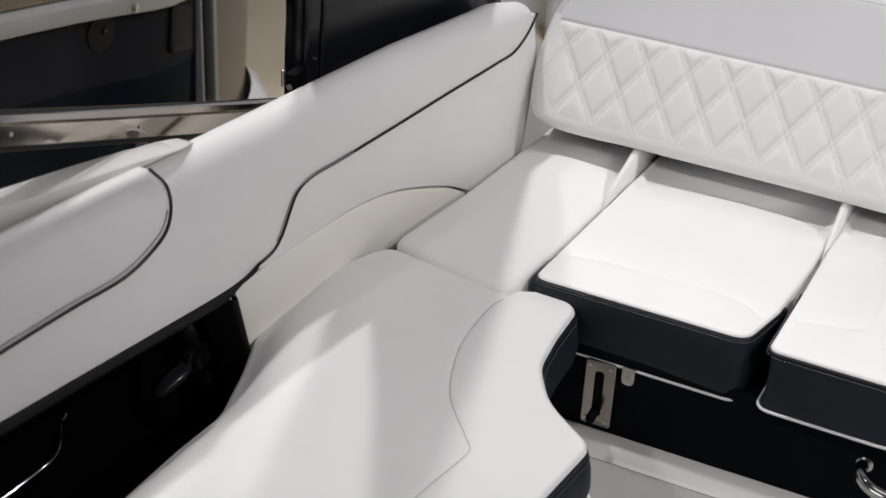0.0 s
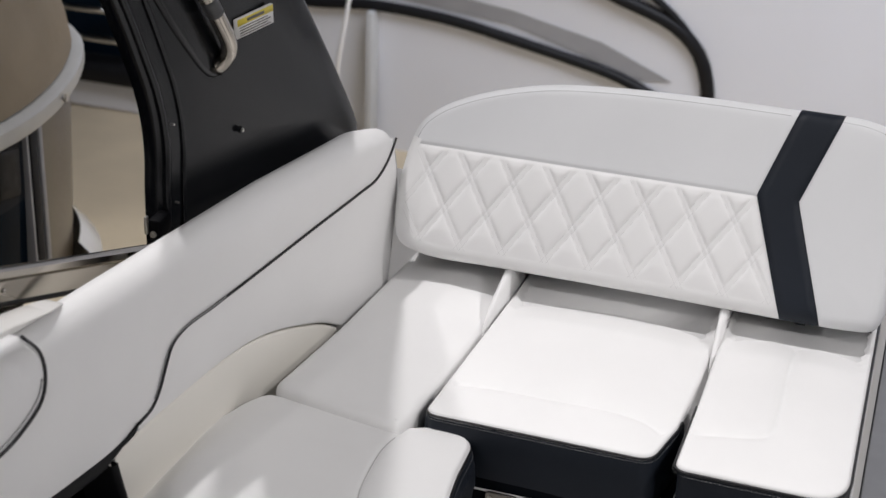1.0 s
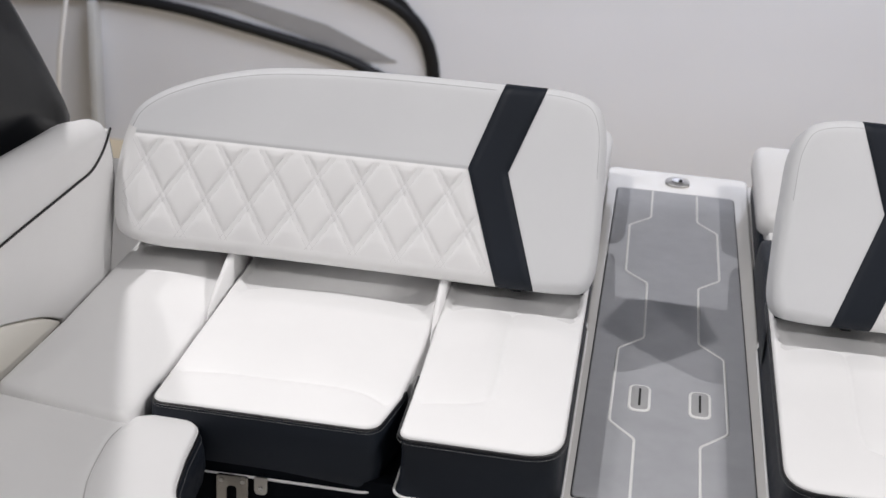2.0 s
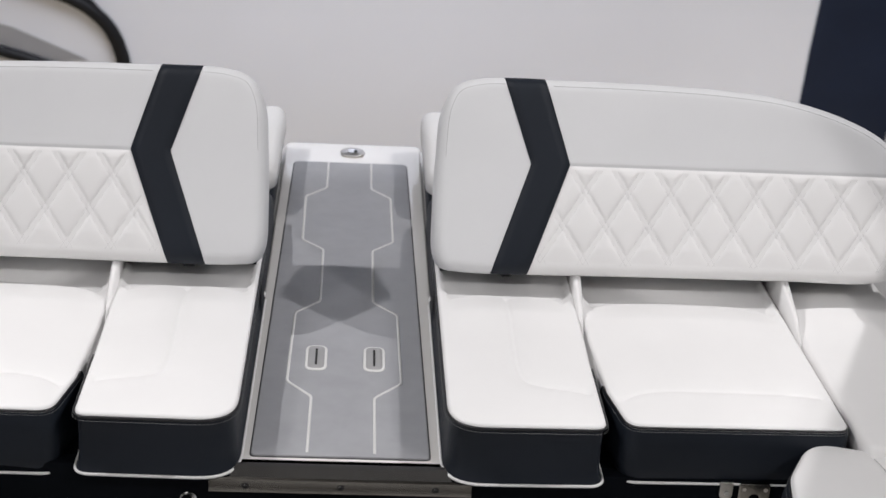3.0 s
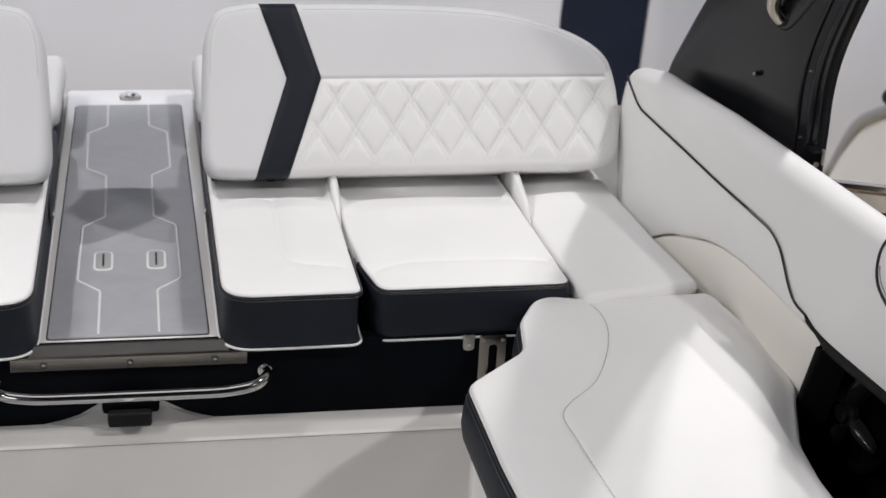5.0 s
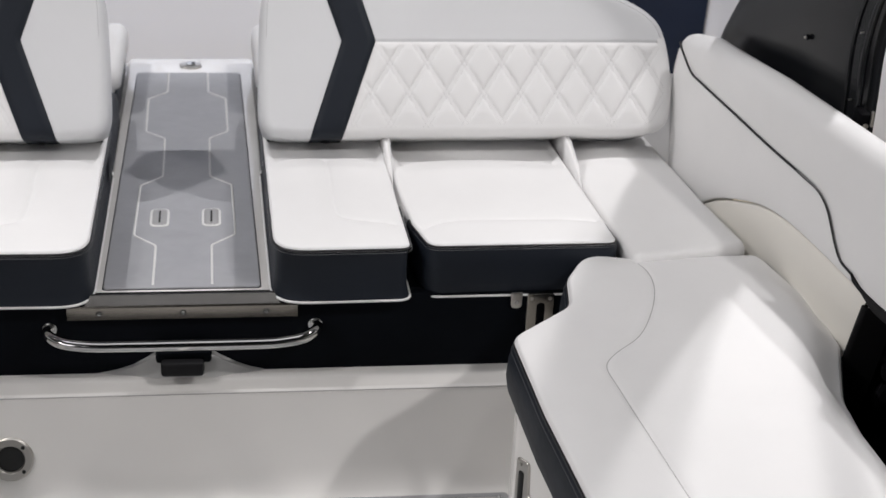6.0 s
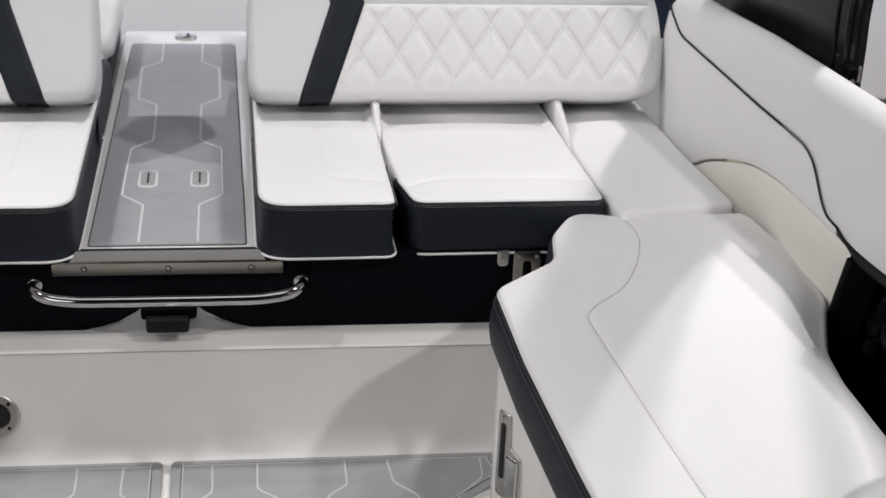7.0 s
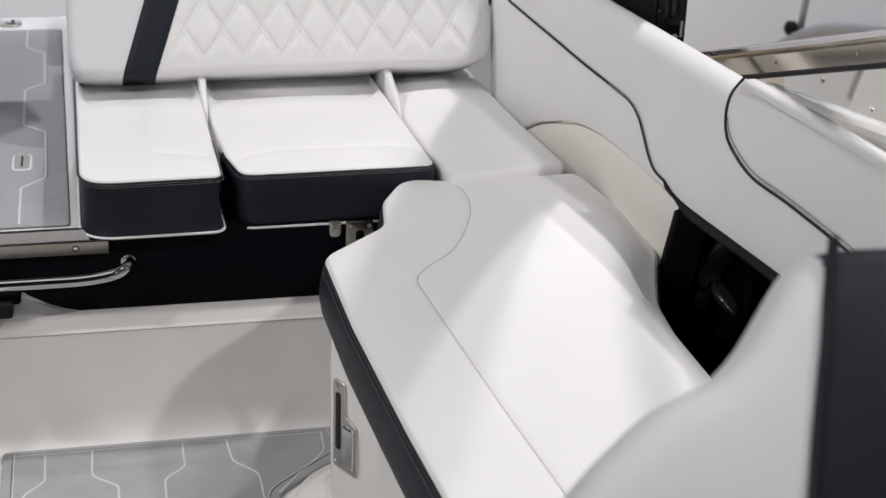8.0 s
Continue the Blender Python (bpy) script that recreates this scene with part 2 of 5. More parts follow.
def pad(outline, to3, r=0.012, depth=0.05, crown=0.0, spread=0.05, lines=(), grooves=(), relief=None, step=0.014, rim=5, cap=True, soft=0.0):
    """A padded panel over a flat outline: a rounded rim, a filled face with crown, seams and relief.
    Returns vertices, faces and, face by face, a place on the outline's plane (None on the rim)."""
    o = np.array(outline, float)
    if area(o) < 0:
        o = o[::-1]
    n = len(o)
    rings = [(0.0, -depth)] + [(r * (1 - math.cos(a)), r * math.sin(a) - r) for a in np.linspace(0, math.pi / 2, rim)]
    flat, w = [], []
    for off, h in rings:
        flat.append(inset(o, off))
        w += [h] * n
    faces, where = [], []
    for k in range(len(rings) - 1):
        for i in range(n):
            j = (i + 1) % n
            faces.append((k * n + i, k * n + j, (k + 1) * n + j, (k + 1) * n + i))
            where.append(None)
    edge = flat[-1]
    lo, hi = edge.min(0), edge.max(0)
    gx, gy = np.meshgrid(np.arange(lo[0], hi[0], step), np.arange(lo[1], hi[1], step))
    gx[1::2] += step / 2
    grid = np.stack([gx.ravel(), gy.ravel()], 1)
    extra = []
    for line in grooves:
        line = np.array(line)
        t = np.gradient(line, axis=0)
        t /= np.linalg.norm(t, axis=1)[:, None]
        side = np.stack([-t[:, 1], t[:, 0]], 1)
        for off in (-0.0065, -0.003, 0, 0.003, 0.0065):
            extra.append(line + side * off)
    if len(grid):
        grid = grid[inside(grid, edge)]
        grid = grid[distance(grid, edge) > step * 0.55]
        for line in grooves:
            grid = grid[distance(grid, line, False) > 0.009]
    if extra:
        extra = np.concatenate(extra)
        extra = extra[inside(extra, edge)]
        extra = extra[distance(extra, edge) > 0.002]
        grid = np.concatenate([grid, extra])
    pts = [tuple(p) for p in edge] + [tuple(p) for p in grid]
    edges = []
    for line in lines:
        base = len(pts)
        pts += [tuple(p) for p in line]
        edges += [(base + i, base + i + 1) for i in range(len(line) - 1)]
    from mathutils import geometry
    got = geometry.delaunay_2d_cdt([Vector(p) for p in pts], edges, [list(range(n))], 1, 1e-6)
    vs, fs = np.array([tuple(p) for p in got[0]]), got[2]
    d = distance(vs, edge)
    h = crown * (1 - np.exp(-d / spread))
    for line in grooves:
        far = distance(vs, line, False)
        h = h - 0.0030 * np.exp(-(far / 0.0035) ** 2) - soft * np.exp(-(far / 0.022) ** 2)
    if relief is not None:
        h = h + relief(vs[:, 0], vs[:, 1], d)
    base = len(w)
    start = base - n
    back = {}
    for i, orig in enumerate(got[3]):
        for q in orig:
            if q < n:
                back[i] = start + q
    flat.append(vs)
    w += list(h)
    for f in fs:
        ids = tuple(back.get(i, base + i) for i in f)
        a, b, c = (vs[i] for i in f[:3])
        if (b[0] - a[0]) * (c[1] - a[1]) - (b[1] - a[1]) * (c[0] - a[0]) < 0:
            ids = ids[::-1]
        faces.append(ids)
        where.append(vs[list(f)].mean(0))
    if cap:
        faces.append(tuple(range(n - 1, -1, -1)))
        where.append(None)
    flat = np.concatenate(flat)
    verts = [to3(u, v, h) for (u, v), h in zip(flat, w)]
    return verts, faces, where


def tube(line, radius, n=8, closed=False):
    p = np.array(line, float)
    t = (np.roll(p, -1, 0) - np.roll(p, 1, 0)) if closed else np.gradient(p, axis=0)
    t /= np.linalg.norm(t, axis=1)[:, None] + 1e-12
    ref = np.array((0, 0, 1.0)) if abs(t[0][2]) < 0.9 else np.array((1.0, 0, 0))
    v, f = [], []
    for q, d in zip(p, t):
        ref = ref - (ref @ d) * d
        ref /= np.linalg.norm(ref)
        other = np.cross(d, ref)
        for i in range(n):
            a = 2 * math.pi * i / n
            v.append(q + radius * (math.cos(a) * ref + math.sin(a) * other))
    m = len(p)
    for k in range(m if closed else m - 1):
        for i in range(n):
            a, b = k * n + i, k * n + (i + 1) % n
            c, e = ((k + 1) % m) * n + (i + 1) % n, ((k + 1) % m) * n + i
            f.append((a, b, c, e))
    if not closed:
        f.append(tuple(range(n - 1, -1, -1)))
        f.append(tuple((m - 1) * n + i for i in range(n)))
    return v, f


def level(z):
    return lambda u, v, w: (u, v, z + w)


def arc_line(o, z):
    return [(p[0], p[1], z) for p in o]


def wall_x(y, z, off=0.0):
    """The inner face of the side wall of the right-hand side."""
    return 1.034 - 0.178 * y + 0.043 * (z - 0.44) + off


def on_wall(off=0.0):
    return lambda u, v, w: (wall_x(u, v, off) - w, u, v)


def seam_on(verts, line, lift=0.0004, radius=0.0008):
    """A thread laid along a line over a level pad."""
    flat = np.array(verts, float)
    pts = []
    for x, y in line:
        near = np.argmin((flat[:, 0] - x) ** 2 + (flat[:, 1] - y) ** 2 - 1e-3 * flat[:, 2])
        pts.append((x, y, flat[near, 2] + lift))
    return tube(pts, radius, 5)


def dashes(line, radius=0.00034, on=0.0042, off=0.0020):
    """Short stitches along a line."""
    p = np.array(line, float)
    run = np.concatenate([[0], np.cumsum(np.linalg.norm(np.diff(p, axis=0), axis=1))])
    at = lambda q: np.array([np.interp(q, run, p[:, k]) for k in range(3)])
    v, f = [], []
    for q in np.arange(0.004, run[-1] - on, on + off):
        v2, f2 = tube([at(q), at(q + on / 2), at(q + on)], radius, 4)
        f += [tuple(k + len(v) for k in face) for face in f2]
        v += list(v2)
    return v, f

# ---- the hall ----
FLOOR_Z = -0.75
bm = bmesh.new()
bmesh.ops.create_grid(bm, x_segments=2, y_segments=2, size=9)
bmesh.ops.translate(bm, vec=(0, 0, FLOOR_Z), verts=bm.verts)
tagged(part("ground", bm, HALL_FLOOR), "tan wood-look exhibition hall floor", "floor", kind="structure")
for n, (lo, hi) in enumerate([((-9, 8.8, FLOOR_Z), (9, 9, 5.2)), ((-9, -9, FLOOR_Z), (9, -8.8, 5.2)), ((-9, -8.8, FLOOR_Z), (-8.8, 8.8, 5.2)), ((8.8, -8.8, FLOOR_Z), (9, 8.8, 5.2))]):
    tagged(part("hall_wall_%d" % (n + 1), box(lo, hi, 0), HALL_WALL), "grey exhibition hall wall", "wall", kind="structure")
tagged(part("ceiling", box((-9, -9, 5.2), (9, 9, 5.35), 0), HALL_ROOF), "dark painted exhibition hall ceiling", "ceiling", kind="structure")


# ---- cockpit floor, transom riser and bench base ----
tagged(part("floor", box((-1.12, -2.9, -0.05), (1.12, 0.02, 0.0), 0), GELF), "white gelcoat cockpit floor", "floor", kind="structure")

riser = thing("transom_riser", label="white gelcoat riser below the stern bench", category="boat liner", kind="structure")
prof = [(-0.150, 0.001), (-0.130, 0.003), (-0.121, 0.009), (-0.113, 0.019), (-0.106, 0.033), (-0.1005, 0.048), (-0.0965, 0.064), (-0.076, 0.196), (-0.074, 0.204), (-0.070, 0.2055), (-0.067, 0.208), (-0.061, 0.222), (-0.054, 0.226), (-0.030, 0.2275), (0.02, 0.2275)]
xs = np.linspace(-1.1, 1.1, 45)
v = [(x, y, z) for x in xs for y, z in prof]
k = len(prof)
f = [(i * k + j, (i + 1) * k + j, (i + 1) * k + j + 1, i * k + j + 1) for i in range(len(xs) - 1) for j in range(k - 1)]
build("riser_face", v, f, GELF, riser)
for s in (1, -1):
    part("fascia_lip", box((0.160, -0.012, 0.3662), (1.02, 0.14, 0.3715), 0.001), BLACK, riser, "black lip under the cushions", s)
part("black_fascia", box((-1.06, -0.034, 0.221), (1.06, -0.01, 0.374), 0.002), BLACK, riser, "glossy black fascia panel")

base = thing("bench_base", label="white moulded base under the stern bench", category="boat liner", kind="structure")
part("base_body", box((-1.03, -0.008, 0.01), (1.03, 1.24, 0.366), 0.01), GEL, base)


# hull of this boat below and behind the cockpit
hull = thing("boat_hull", label="white gelcoat hull around the cockpit", category="boat", kind="structure")
half = [(1.0, 0.34), (1.055, 0.325), (1.075, 0.24), (1.07, -0.10), (0.98, -0.30), (0.62, -0.44), (0.0, -0.52)]
ring = half + [(-x, z) for x, z in half[-2::-1]]
ys = (0.43, 0.7, 1.0, 1.22, 1.255, 1.265)
k = len(ring)
v = [(x * (1 - 0.02 * i), y, z + 0.012 * i * (z < 0)) for i, y in enumerate(ys) for x, z in ring]
f = [(i * k + j, i * k + j + 1, (i + 1) * k + j + 1, (i + 1) * k + j) for i in range(len(ys) - 1) for j in range(k - 1)]
f.append(tuple((len(ys) - 1) * k + j for j in range(k)))
build("stern_shell", v, f, GEL, hull, sharp=40)
ys = np.linspace(-2.9, 0.43, 12)
v = [(x, y, z) for y in ys for x, z in ((1.1, -0.05), (0.92, -0.50), (0.5, -0.55), (0.0, -0.60), (-0.5, -0.55), (-0.92, -0.50), (-1.1, -0.05))]
f = [(i * 7 + j, i * 7 + j + 1, (i + 1) * 7 + j + 1, (i + 1) * 7 + j) for i in range(11) for j in range(6)]
build("bottom_shell", v, f, GEL, hull, sharp=40)


def drain(x):
    t = thing("round_drain", (x, -0.090, 0.094), label="round stainless drain ring with a dark grille on the riser", category="drain")
    nrm = (0, -0.978, 0.205)
    v, f = ring_mesh((x, -0.0925, 0.094), nrm, 0.040, 0.0235, 0.007)
    ring = build("ring", v, f, STEEL, t, "stainless steel ring", sharp=40)
    part("grille", disc((x, -0.092, 0.094), nrm, 0.0240, 0.002), DARKHOLE, t, "black recessed grille")
    for q in range(4):
        a = math.pi / 4 + q * math.pi / 2
        c = (x + 0.0315 * math.cos(a), -0.0995 + 0.0062 * math.sin(a), 0.0955 + 0.0308 * math.sin(a))
        part("screw", disc(c, nrm, 0.0035, 0.001, 10), DARKHOLE, ring)
    return t


drain(-0.302)


# ---- walkway between the benches ----
walkway = thing("walkway_deck", label="white moulded walkway between the stern benches", category="boat deck", kind="structure")
outline = rounded([(-0.172, -0.03, 0.01), (0.172, -0.03, 0.01), (0.152, 0.35, 0.2), (0.148, 1.245, 0.02), (-0.148, 1.245, 0.02), (-0.152, 0.35, 0.2)])
v, f, _ = pad(outline, level(0.374), 0.006, 0.03, step=0.08)
build("deck_frame", v, f, GEL, walkway, sharp=50)

pad_thing = thing("walkway_mat", label="charcoal foam deck mat with pale inlaid lines", category="deck mat")
outline = rounded([(-0.138, -0.004, 0.008), (0.134, -0.004, 0.008), (0.116, 1.130, 0.01), (-0.124, 1.130, 0.01)])
v, f, _ = pad(outline, level(0.378), 0.002, 0.006, step=0.08, rim=3)
build("mat_border", v, f, MAT_MID, pad_thing, sharp=20)
v, f, _ = pad(rounded([(-0.1395, -0.0055, 0.01), (0.1355, -0.0055, 0.01), (0.1175, 1.1315, 0.012), (-0.1255, 1.1315, 0.012)]), level(0.3755), 0.001, 0.004, step=0.08, rim=2)
build("mat_edge", v, f, material("mat_edge_shadow_gap", (0.055, 0.055, 0.06), 0.7), pad_thing, sharp=20)


def ribbon(line, width, z):
    """A flat inlaid strip along a line on a level face."""
    p = np.array(line, float)
    t = np.gradient(p, axis=0)
    t /= np.linalg.norm(t, axis=1)[:, None]
    side = np.stack([-t[:, 1], t[:, 0]], 1) * width / 2
    v, f = [], []
    for q, d in zip(p, side):
        v += [(*(q - d), z), (*(q + d), z), (*(q + d), z - 0.004), (*(q - d), z - 0.004)]
    for i in range(len(p) - 1):
        a, b = 4 * i, 4 * i + 4
        f += [(a, a + 1, b + 1, b)[::-1], (a + 1, a + 2, b + 2, b + 1)[::-1], (a + 3, a, b, b + 3)[::-1]]
    return v, f


def bent(points, r=0.006):
    """An open line with slightly rounded bends."""
    out = [np.array(points[0], float)]
    for a, p, b in zip(points, points[1:], points[2:]):
        a, p, b = (np.array(q, float) for q in (a, p, b))
        d0, d1 = (a - p) / np.linalg.norm(a - p), (b - p) / np.linalg.norm(b - p)
        for u in (0, 0.5, 1):
            out.append((1 - u) ** 2 * (p + d0 * r) + 2 * u * (1 - u) * p + u**2 * (p + d1 * r))
    out.append(np.array(points[-1], float))
    return np.array(out)


ZIG_Y = (0.004, 0.167, 0.2125, 0.4475, 0.4925, 0.7025, 0.743, 0.948, 0.992, 1.124)
ZIG_X = {1: (0.0498, 0.0490, 0.0930, 0.0893, 0.0462, 0.0447, 0.0840, 0.0808, 0.0415, 0.0405), -1: (0.0527, 0.0524, 0.0938, 0.0908, 0.0484, 0.0492, 0.0905, 0.0918, 0.0505, 0.0505)}
for s in (1, -1):
    v, f = ribbon(bent(list(zip(ZIG_X[s], ZIG_Y))), 0.0046, 0.3788)
    build("inlaid_line", v, f, GROOVE, pad_thing, s=s, label="pale grey inlaid line")


def slot_pull(x):
    t = thing("finger_pull", (x, 0.29, 0.3795), label="oval pale finger pull with a dark slot in the mat", category="hatch pull")
    ring = rounded([(x - 0.0185, 0.249, 0.016), (x + 0.0185, 0.249, 0.016), (x + 0.0185, 0.331, 0.016), (x - 0.0185, 0.331, 0.016)], 0.006)
    v, f, _ = pad(ring, level(0.3800), 0.002, 0.004, step=0.03, rim=3)
    build("rim", v, f, GROOVE, t)
    v, f, _ = pad(inset(ring, 0.0045), level(0.3808), 0.001, 0.002, step=0.03, rim=2)
    plate = build("plate", v, f, material("pull_plate_grey", (0.33, 0.33, 0.33), 0.5), t)
    part("slot", box((x - 0.0018, 0.264, 0.379), (x + 0.0018, 0.316, 0.3816), 0), DARKHOLE, plate)


for x in (-0.0485, 0.0485):
    slot_pull(x)

latch = thing("deck_latch", (0, 1.19, 0.374), label="small oval stainless deck latch", category="latch")
v, f, _ = pad(rounded([(-0.026, 1.165, 0.024), (0.026, 1.165, 0.024), (0.026, 1.213, 0.024), (-0.026, 1.213, 0.024)], 0.006), level(0.379), 0.003, 0.006, step=0.03, rim=3)
build("plate", v, f, STEEL, latch)
part("keyhole", disc((0, 1.19, 0.378), (0, 0, 1), 0.012, 0.003, 20, 0.001), CHROME, latch)
part("ring_pull", disc((0.006, 1.185, 0.381), (0, 0, 1), 0.004, 0.003, 12), DARKHOLE, latch)

strip = thing("threshold_strip", label="brushed stainless threshold strip screwed under the walkway mat", category="trim strip")
prof = [(-0.030, 0.3805), (-0.0345, 0.3797), (-0.0485, 0.3665), (-0.0505, 0.363), (-0.0505, 0.341), (-0.046, 0.341)]
xs = [-0.157, 0.157]
v = [(x * (1 if j < 2 else 1.06 if j < 3 else 1.25), y, z) for x in xs for j, (y, z) in enumerate(prof)]
k = len(prof)
f = [(j, k + j, k + j + 1, j + 1) for j in range(k - 1)]
# one strip: darker steel on the face, lighter on the bevel for its highlight
angle = build("steel_angle", v, f[2:], STEEL_DULL, strip, sharp=25)
build("bevelled_edge", v, f[:2], STEEL_LIT, strip, "bevelled steel edge, lightened for the light it catches", sharp=25)
for x in (-0.142, 0.0, 0.142):
    part("screw", disc((x, -0.0505, 0.3525), (0, -1, 0), 0.0036, 0.0018, 14, 0.0006), CHROME, angle)
    part("screw_seat", disc((x, -0.0503, 0.3525), (0, -1, 0), 0.0056, 0.0006, 16), DARKHOLE, angle)

# ---- grab bar ----
bar = thing("grab_bar", (0, -0.035, 0.33), label="polished stainless grab bar on the black fascia", category="grab bar")
half = [(0.229, -0.036, 0.317), (0.229, -0.068, 0.325), (0.208, -0.094, 0.323), (0.165, -0.102, 0.3185), (0.08, -0.103, 0.317)]
line = spline([(-x, y, z) for x, y, z in half] + [(0, -0.103, 0.317)] + half[::-1], step=0.008)
v, f = tube(line, 0.0098, 14)
build("rail", v, f, CHROME, bar)
for x in (-0.228, 0.228):
    part("flange", disc((x, -0.034, 0.317), (0, -1, 0), 0.0125, 0.004, 20, 0.0015), CHROME, bar)

cleat = thing("black_catch", label="black moulded latch catch below the grab bar", category="latch")
part("housing", box((-0.049, -0.070, 0.262), (0.047, -0.033, 0.284), 0.006), BLACK, cleat)
part("tongue", box((-0.040, -0.088, 0.245), (0.034, -0.05, 0.272), 0.006), RUBBER, cleat)
# flare of the riser that carries the catch; its grey paints the bar's shade
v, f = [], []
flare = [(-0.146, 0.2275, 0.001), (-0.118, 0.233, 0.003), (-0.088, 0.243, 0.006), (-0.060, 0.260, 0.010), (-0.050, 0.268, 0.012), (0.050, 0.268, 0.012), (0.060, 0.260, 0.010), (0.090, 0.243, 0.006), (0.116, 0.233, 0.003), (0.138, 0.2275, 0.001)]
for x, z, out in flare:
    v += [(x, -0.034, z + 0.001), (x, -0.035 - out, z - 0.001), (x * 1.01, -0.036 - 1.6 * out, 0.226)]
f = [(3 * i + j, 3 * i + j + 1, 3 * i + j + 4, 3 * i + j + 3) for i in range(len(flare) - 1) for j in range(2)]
build("catch_flare", v, f, TRIM_G, riser, "riser flare round the catch, greyed for the shade on it", sharp=30)
v, f = tube([(x, -0.0742, 0.2035) for x in np.linspace(-1.0, 1.0, 9)], 0.0011, 5)
build("joint_line", v, f, SEAM, riser, "thin dark joint")


# ---- floor mats ----
def floor_mat(name, outline, lines, label):
    t = thing(name, label=label, category="deck mat")
    v, f, _ = pad(outline, level(0.008), 0.003, 0.007, step=0.1, rim=3)
    build("mat_field", v, f, MAT_LIGHT, t, sharp=20)
    o = inset(np.array(outline), 0.02)
    v, f = tube([(p[0], p[1], 0.0082) for p in o], 0.0014, 6, True)
    build("border_line", v, f, FLOOR_LINE, t)
    v, f = tube([(p[0], p[1], 0.0080) for p in inset(np.array(outline), 0.0178)], 0.0013, 6, True)
    build("border_groove", v, f, GROOVE_DARK, t)
    for line in lines:
        v, f = ribbon(bent(line, 0.01), 0.0042, 0.0088)
        build("inlaid_line", v, f, FLOOR_LINE, t)


right_lines = [
    [(0.069, -0.141), (0.070, -0.225), (0.035, -0.262), (0.035, -0.42), (0.07, -0.46), (0.07, -0.6)],
    [(0.148, -0.139), (0.147, -0.22), (0.190, -0.256), (0.189, -0.40), (0.148, -0.44), (0.148, -0.6)],
    [(0.302, -0.137), (0.303, -0.214), (0.267, -0.248), (0.265, -0.40), (0.303, -0.44), (0.303, -0.6)],
    [(0.378, -0.138), (0.384, -0.209), (0.425, -0.255), (0.427, -0.42), (0.384, -0.46)],
    [(0.547, -0.137), (0.544, -0.202), (0.491, -0.266), (0.452, -0.318)],
]
floor_mat("floor_mat", rounded([(-0.002, -0.8, 0.02), (0.50, -0.8, 0.02), (0.45, -0.32, 0.04), (0.59, -0.2, 0.04), (0.575, -0.118, 0.015), (-0.002, -0.118, 0.015)]), right_lines, "pale grey foam cockpit mat with inlaid lines")
left_lines = [[(-x - 0.016, y) for x, y in line] for line in right_lines[:4]]
floor_mat("floor_mat", rounded([(-0.018, -0.8, 0.02), (-0.018, -0.118, 0.015), (-0.575, -0.118, 0.015), (-0.59, -0.2, 0.04), (-0.45, -0.32, 0.04), (-0.50, -0.8, 0.02)]), left_lines, "pale grey foam cockpit mat with inlaid lines")


# ---- bench cushions ----
def boxed_cushion(s, corners, z_top, z_low, seams, label, dark):
    """A white top with a navy boxing band, dark piping at its upper edge and white piping at its lower edge."""
    o = rounded(corners, 0.01)
    t = thing("seat_cushion", (s * float(o[:, 0].mean()), float(o[:, 1].mean()), z_low), label=label, category="boat seat", group="stern bench cushions")
    v, f, _ = pad(o, level(z_top), 0.007, 0.010, 0.010, 0.06, grooves=[spline(q, step=0.008) for q in seams], relief=lambda u, v, d: -0.024 * np.clip((v - 0.285) / 0.11, 0, 1) ** 1.2, step=0.012, soft=0.004)
    build("top_panel", v, f, VINYL, t, "smooth white vinyl top", s)
    n = len(o)
    wide = inset(o, -0.004)
    low = inset(o, 0.005)
    rings = [(inset(o, 0.001), z_top - 0.0070), (inset(o, -0.003), z_top - 0.016), (wide, z_top - 0.045), (inset(o, -0.003), z_low + 0.03), (inset(o, 0.000), z_low + 0.008), (low, z_low)]
    if area(o) < 0:
        rings = [(r[::-1], z) for r, z in rings]
    v = [(p[0], p[1], z) for r, z in rings for p in r]
    f = [(k * n + i, (k + 1) * n + i, (k + 1) * n + (i + 1) % n, k * n + (i + 1) % n)[::-1] for k in range(len(rings) - 1) for i in range(n)]
    f.append(tuple((len(rings) - 1) * n + i for i in range(n))[::-1])
    ring = rings[0][0]
    nav = [g for g in f[:-1] if dark(*ring[g[0] % n])]
    band = build("boxing_band", v, nav, NAVY, t, "dark navy vinyl side band", s)
    build("white_side", v, [g for g in f if g not in set(nav)], VINYL, t, "", s)
    keep = np.array([dark(*p) for p in ring])
    first = next(i for i in range(n) if keep[i] and not keep[i - 1])
    run = []
    while keep[first % n] and len(run) < n:
        run.append(first % n)
        first += 1
    for name, off, z, rad, mat in (("upper_piping", -0.0005, z_top - 0.0066, 0.0022, PIPING), ("stitch_line", -0.0032, z_top - 0.0118, 0.0005, THREAD), ("lower_piping", -0.0030, z_low + 0.003, 0.0023, VINYL)):
        q = inset(ring, off)[run]
        v2, f2 = dashes(arc_line(q, z)) if name == "stitch_line" else tube(arc_line(q, z), rad, 7)
        build(name, v2, f2, mat, band, "white piping" if mat is VINYL else "", s)
    return t


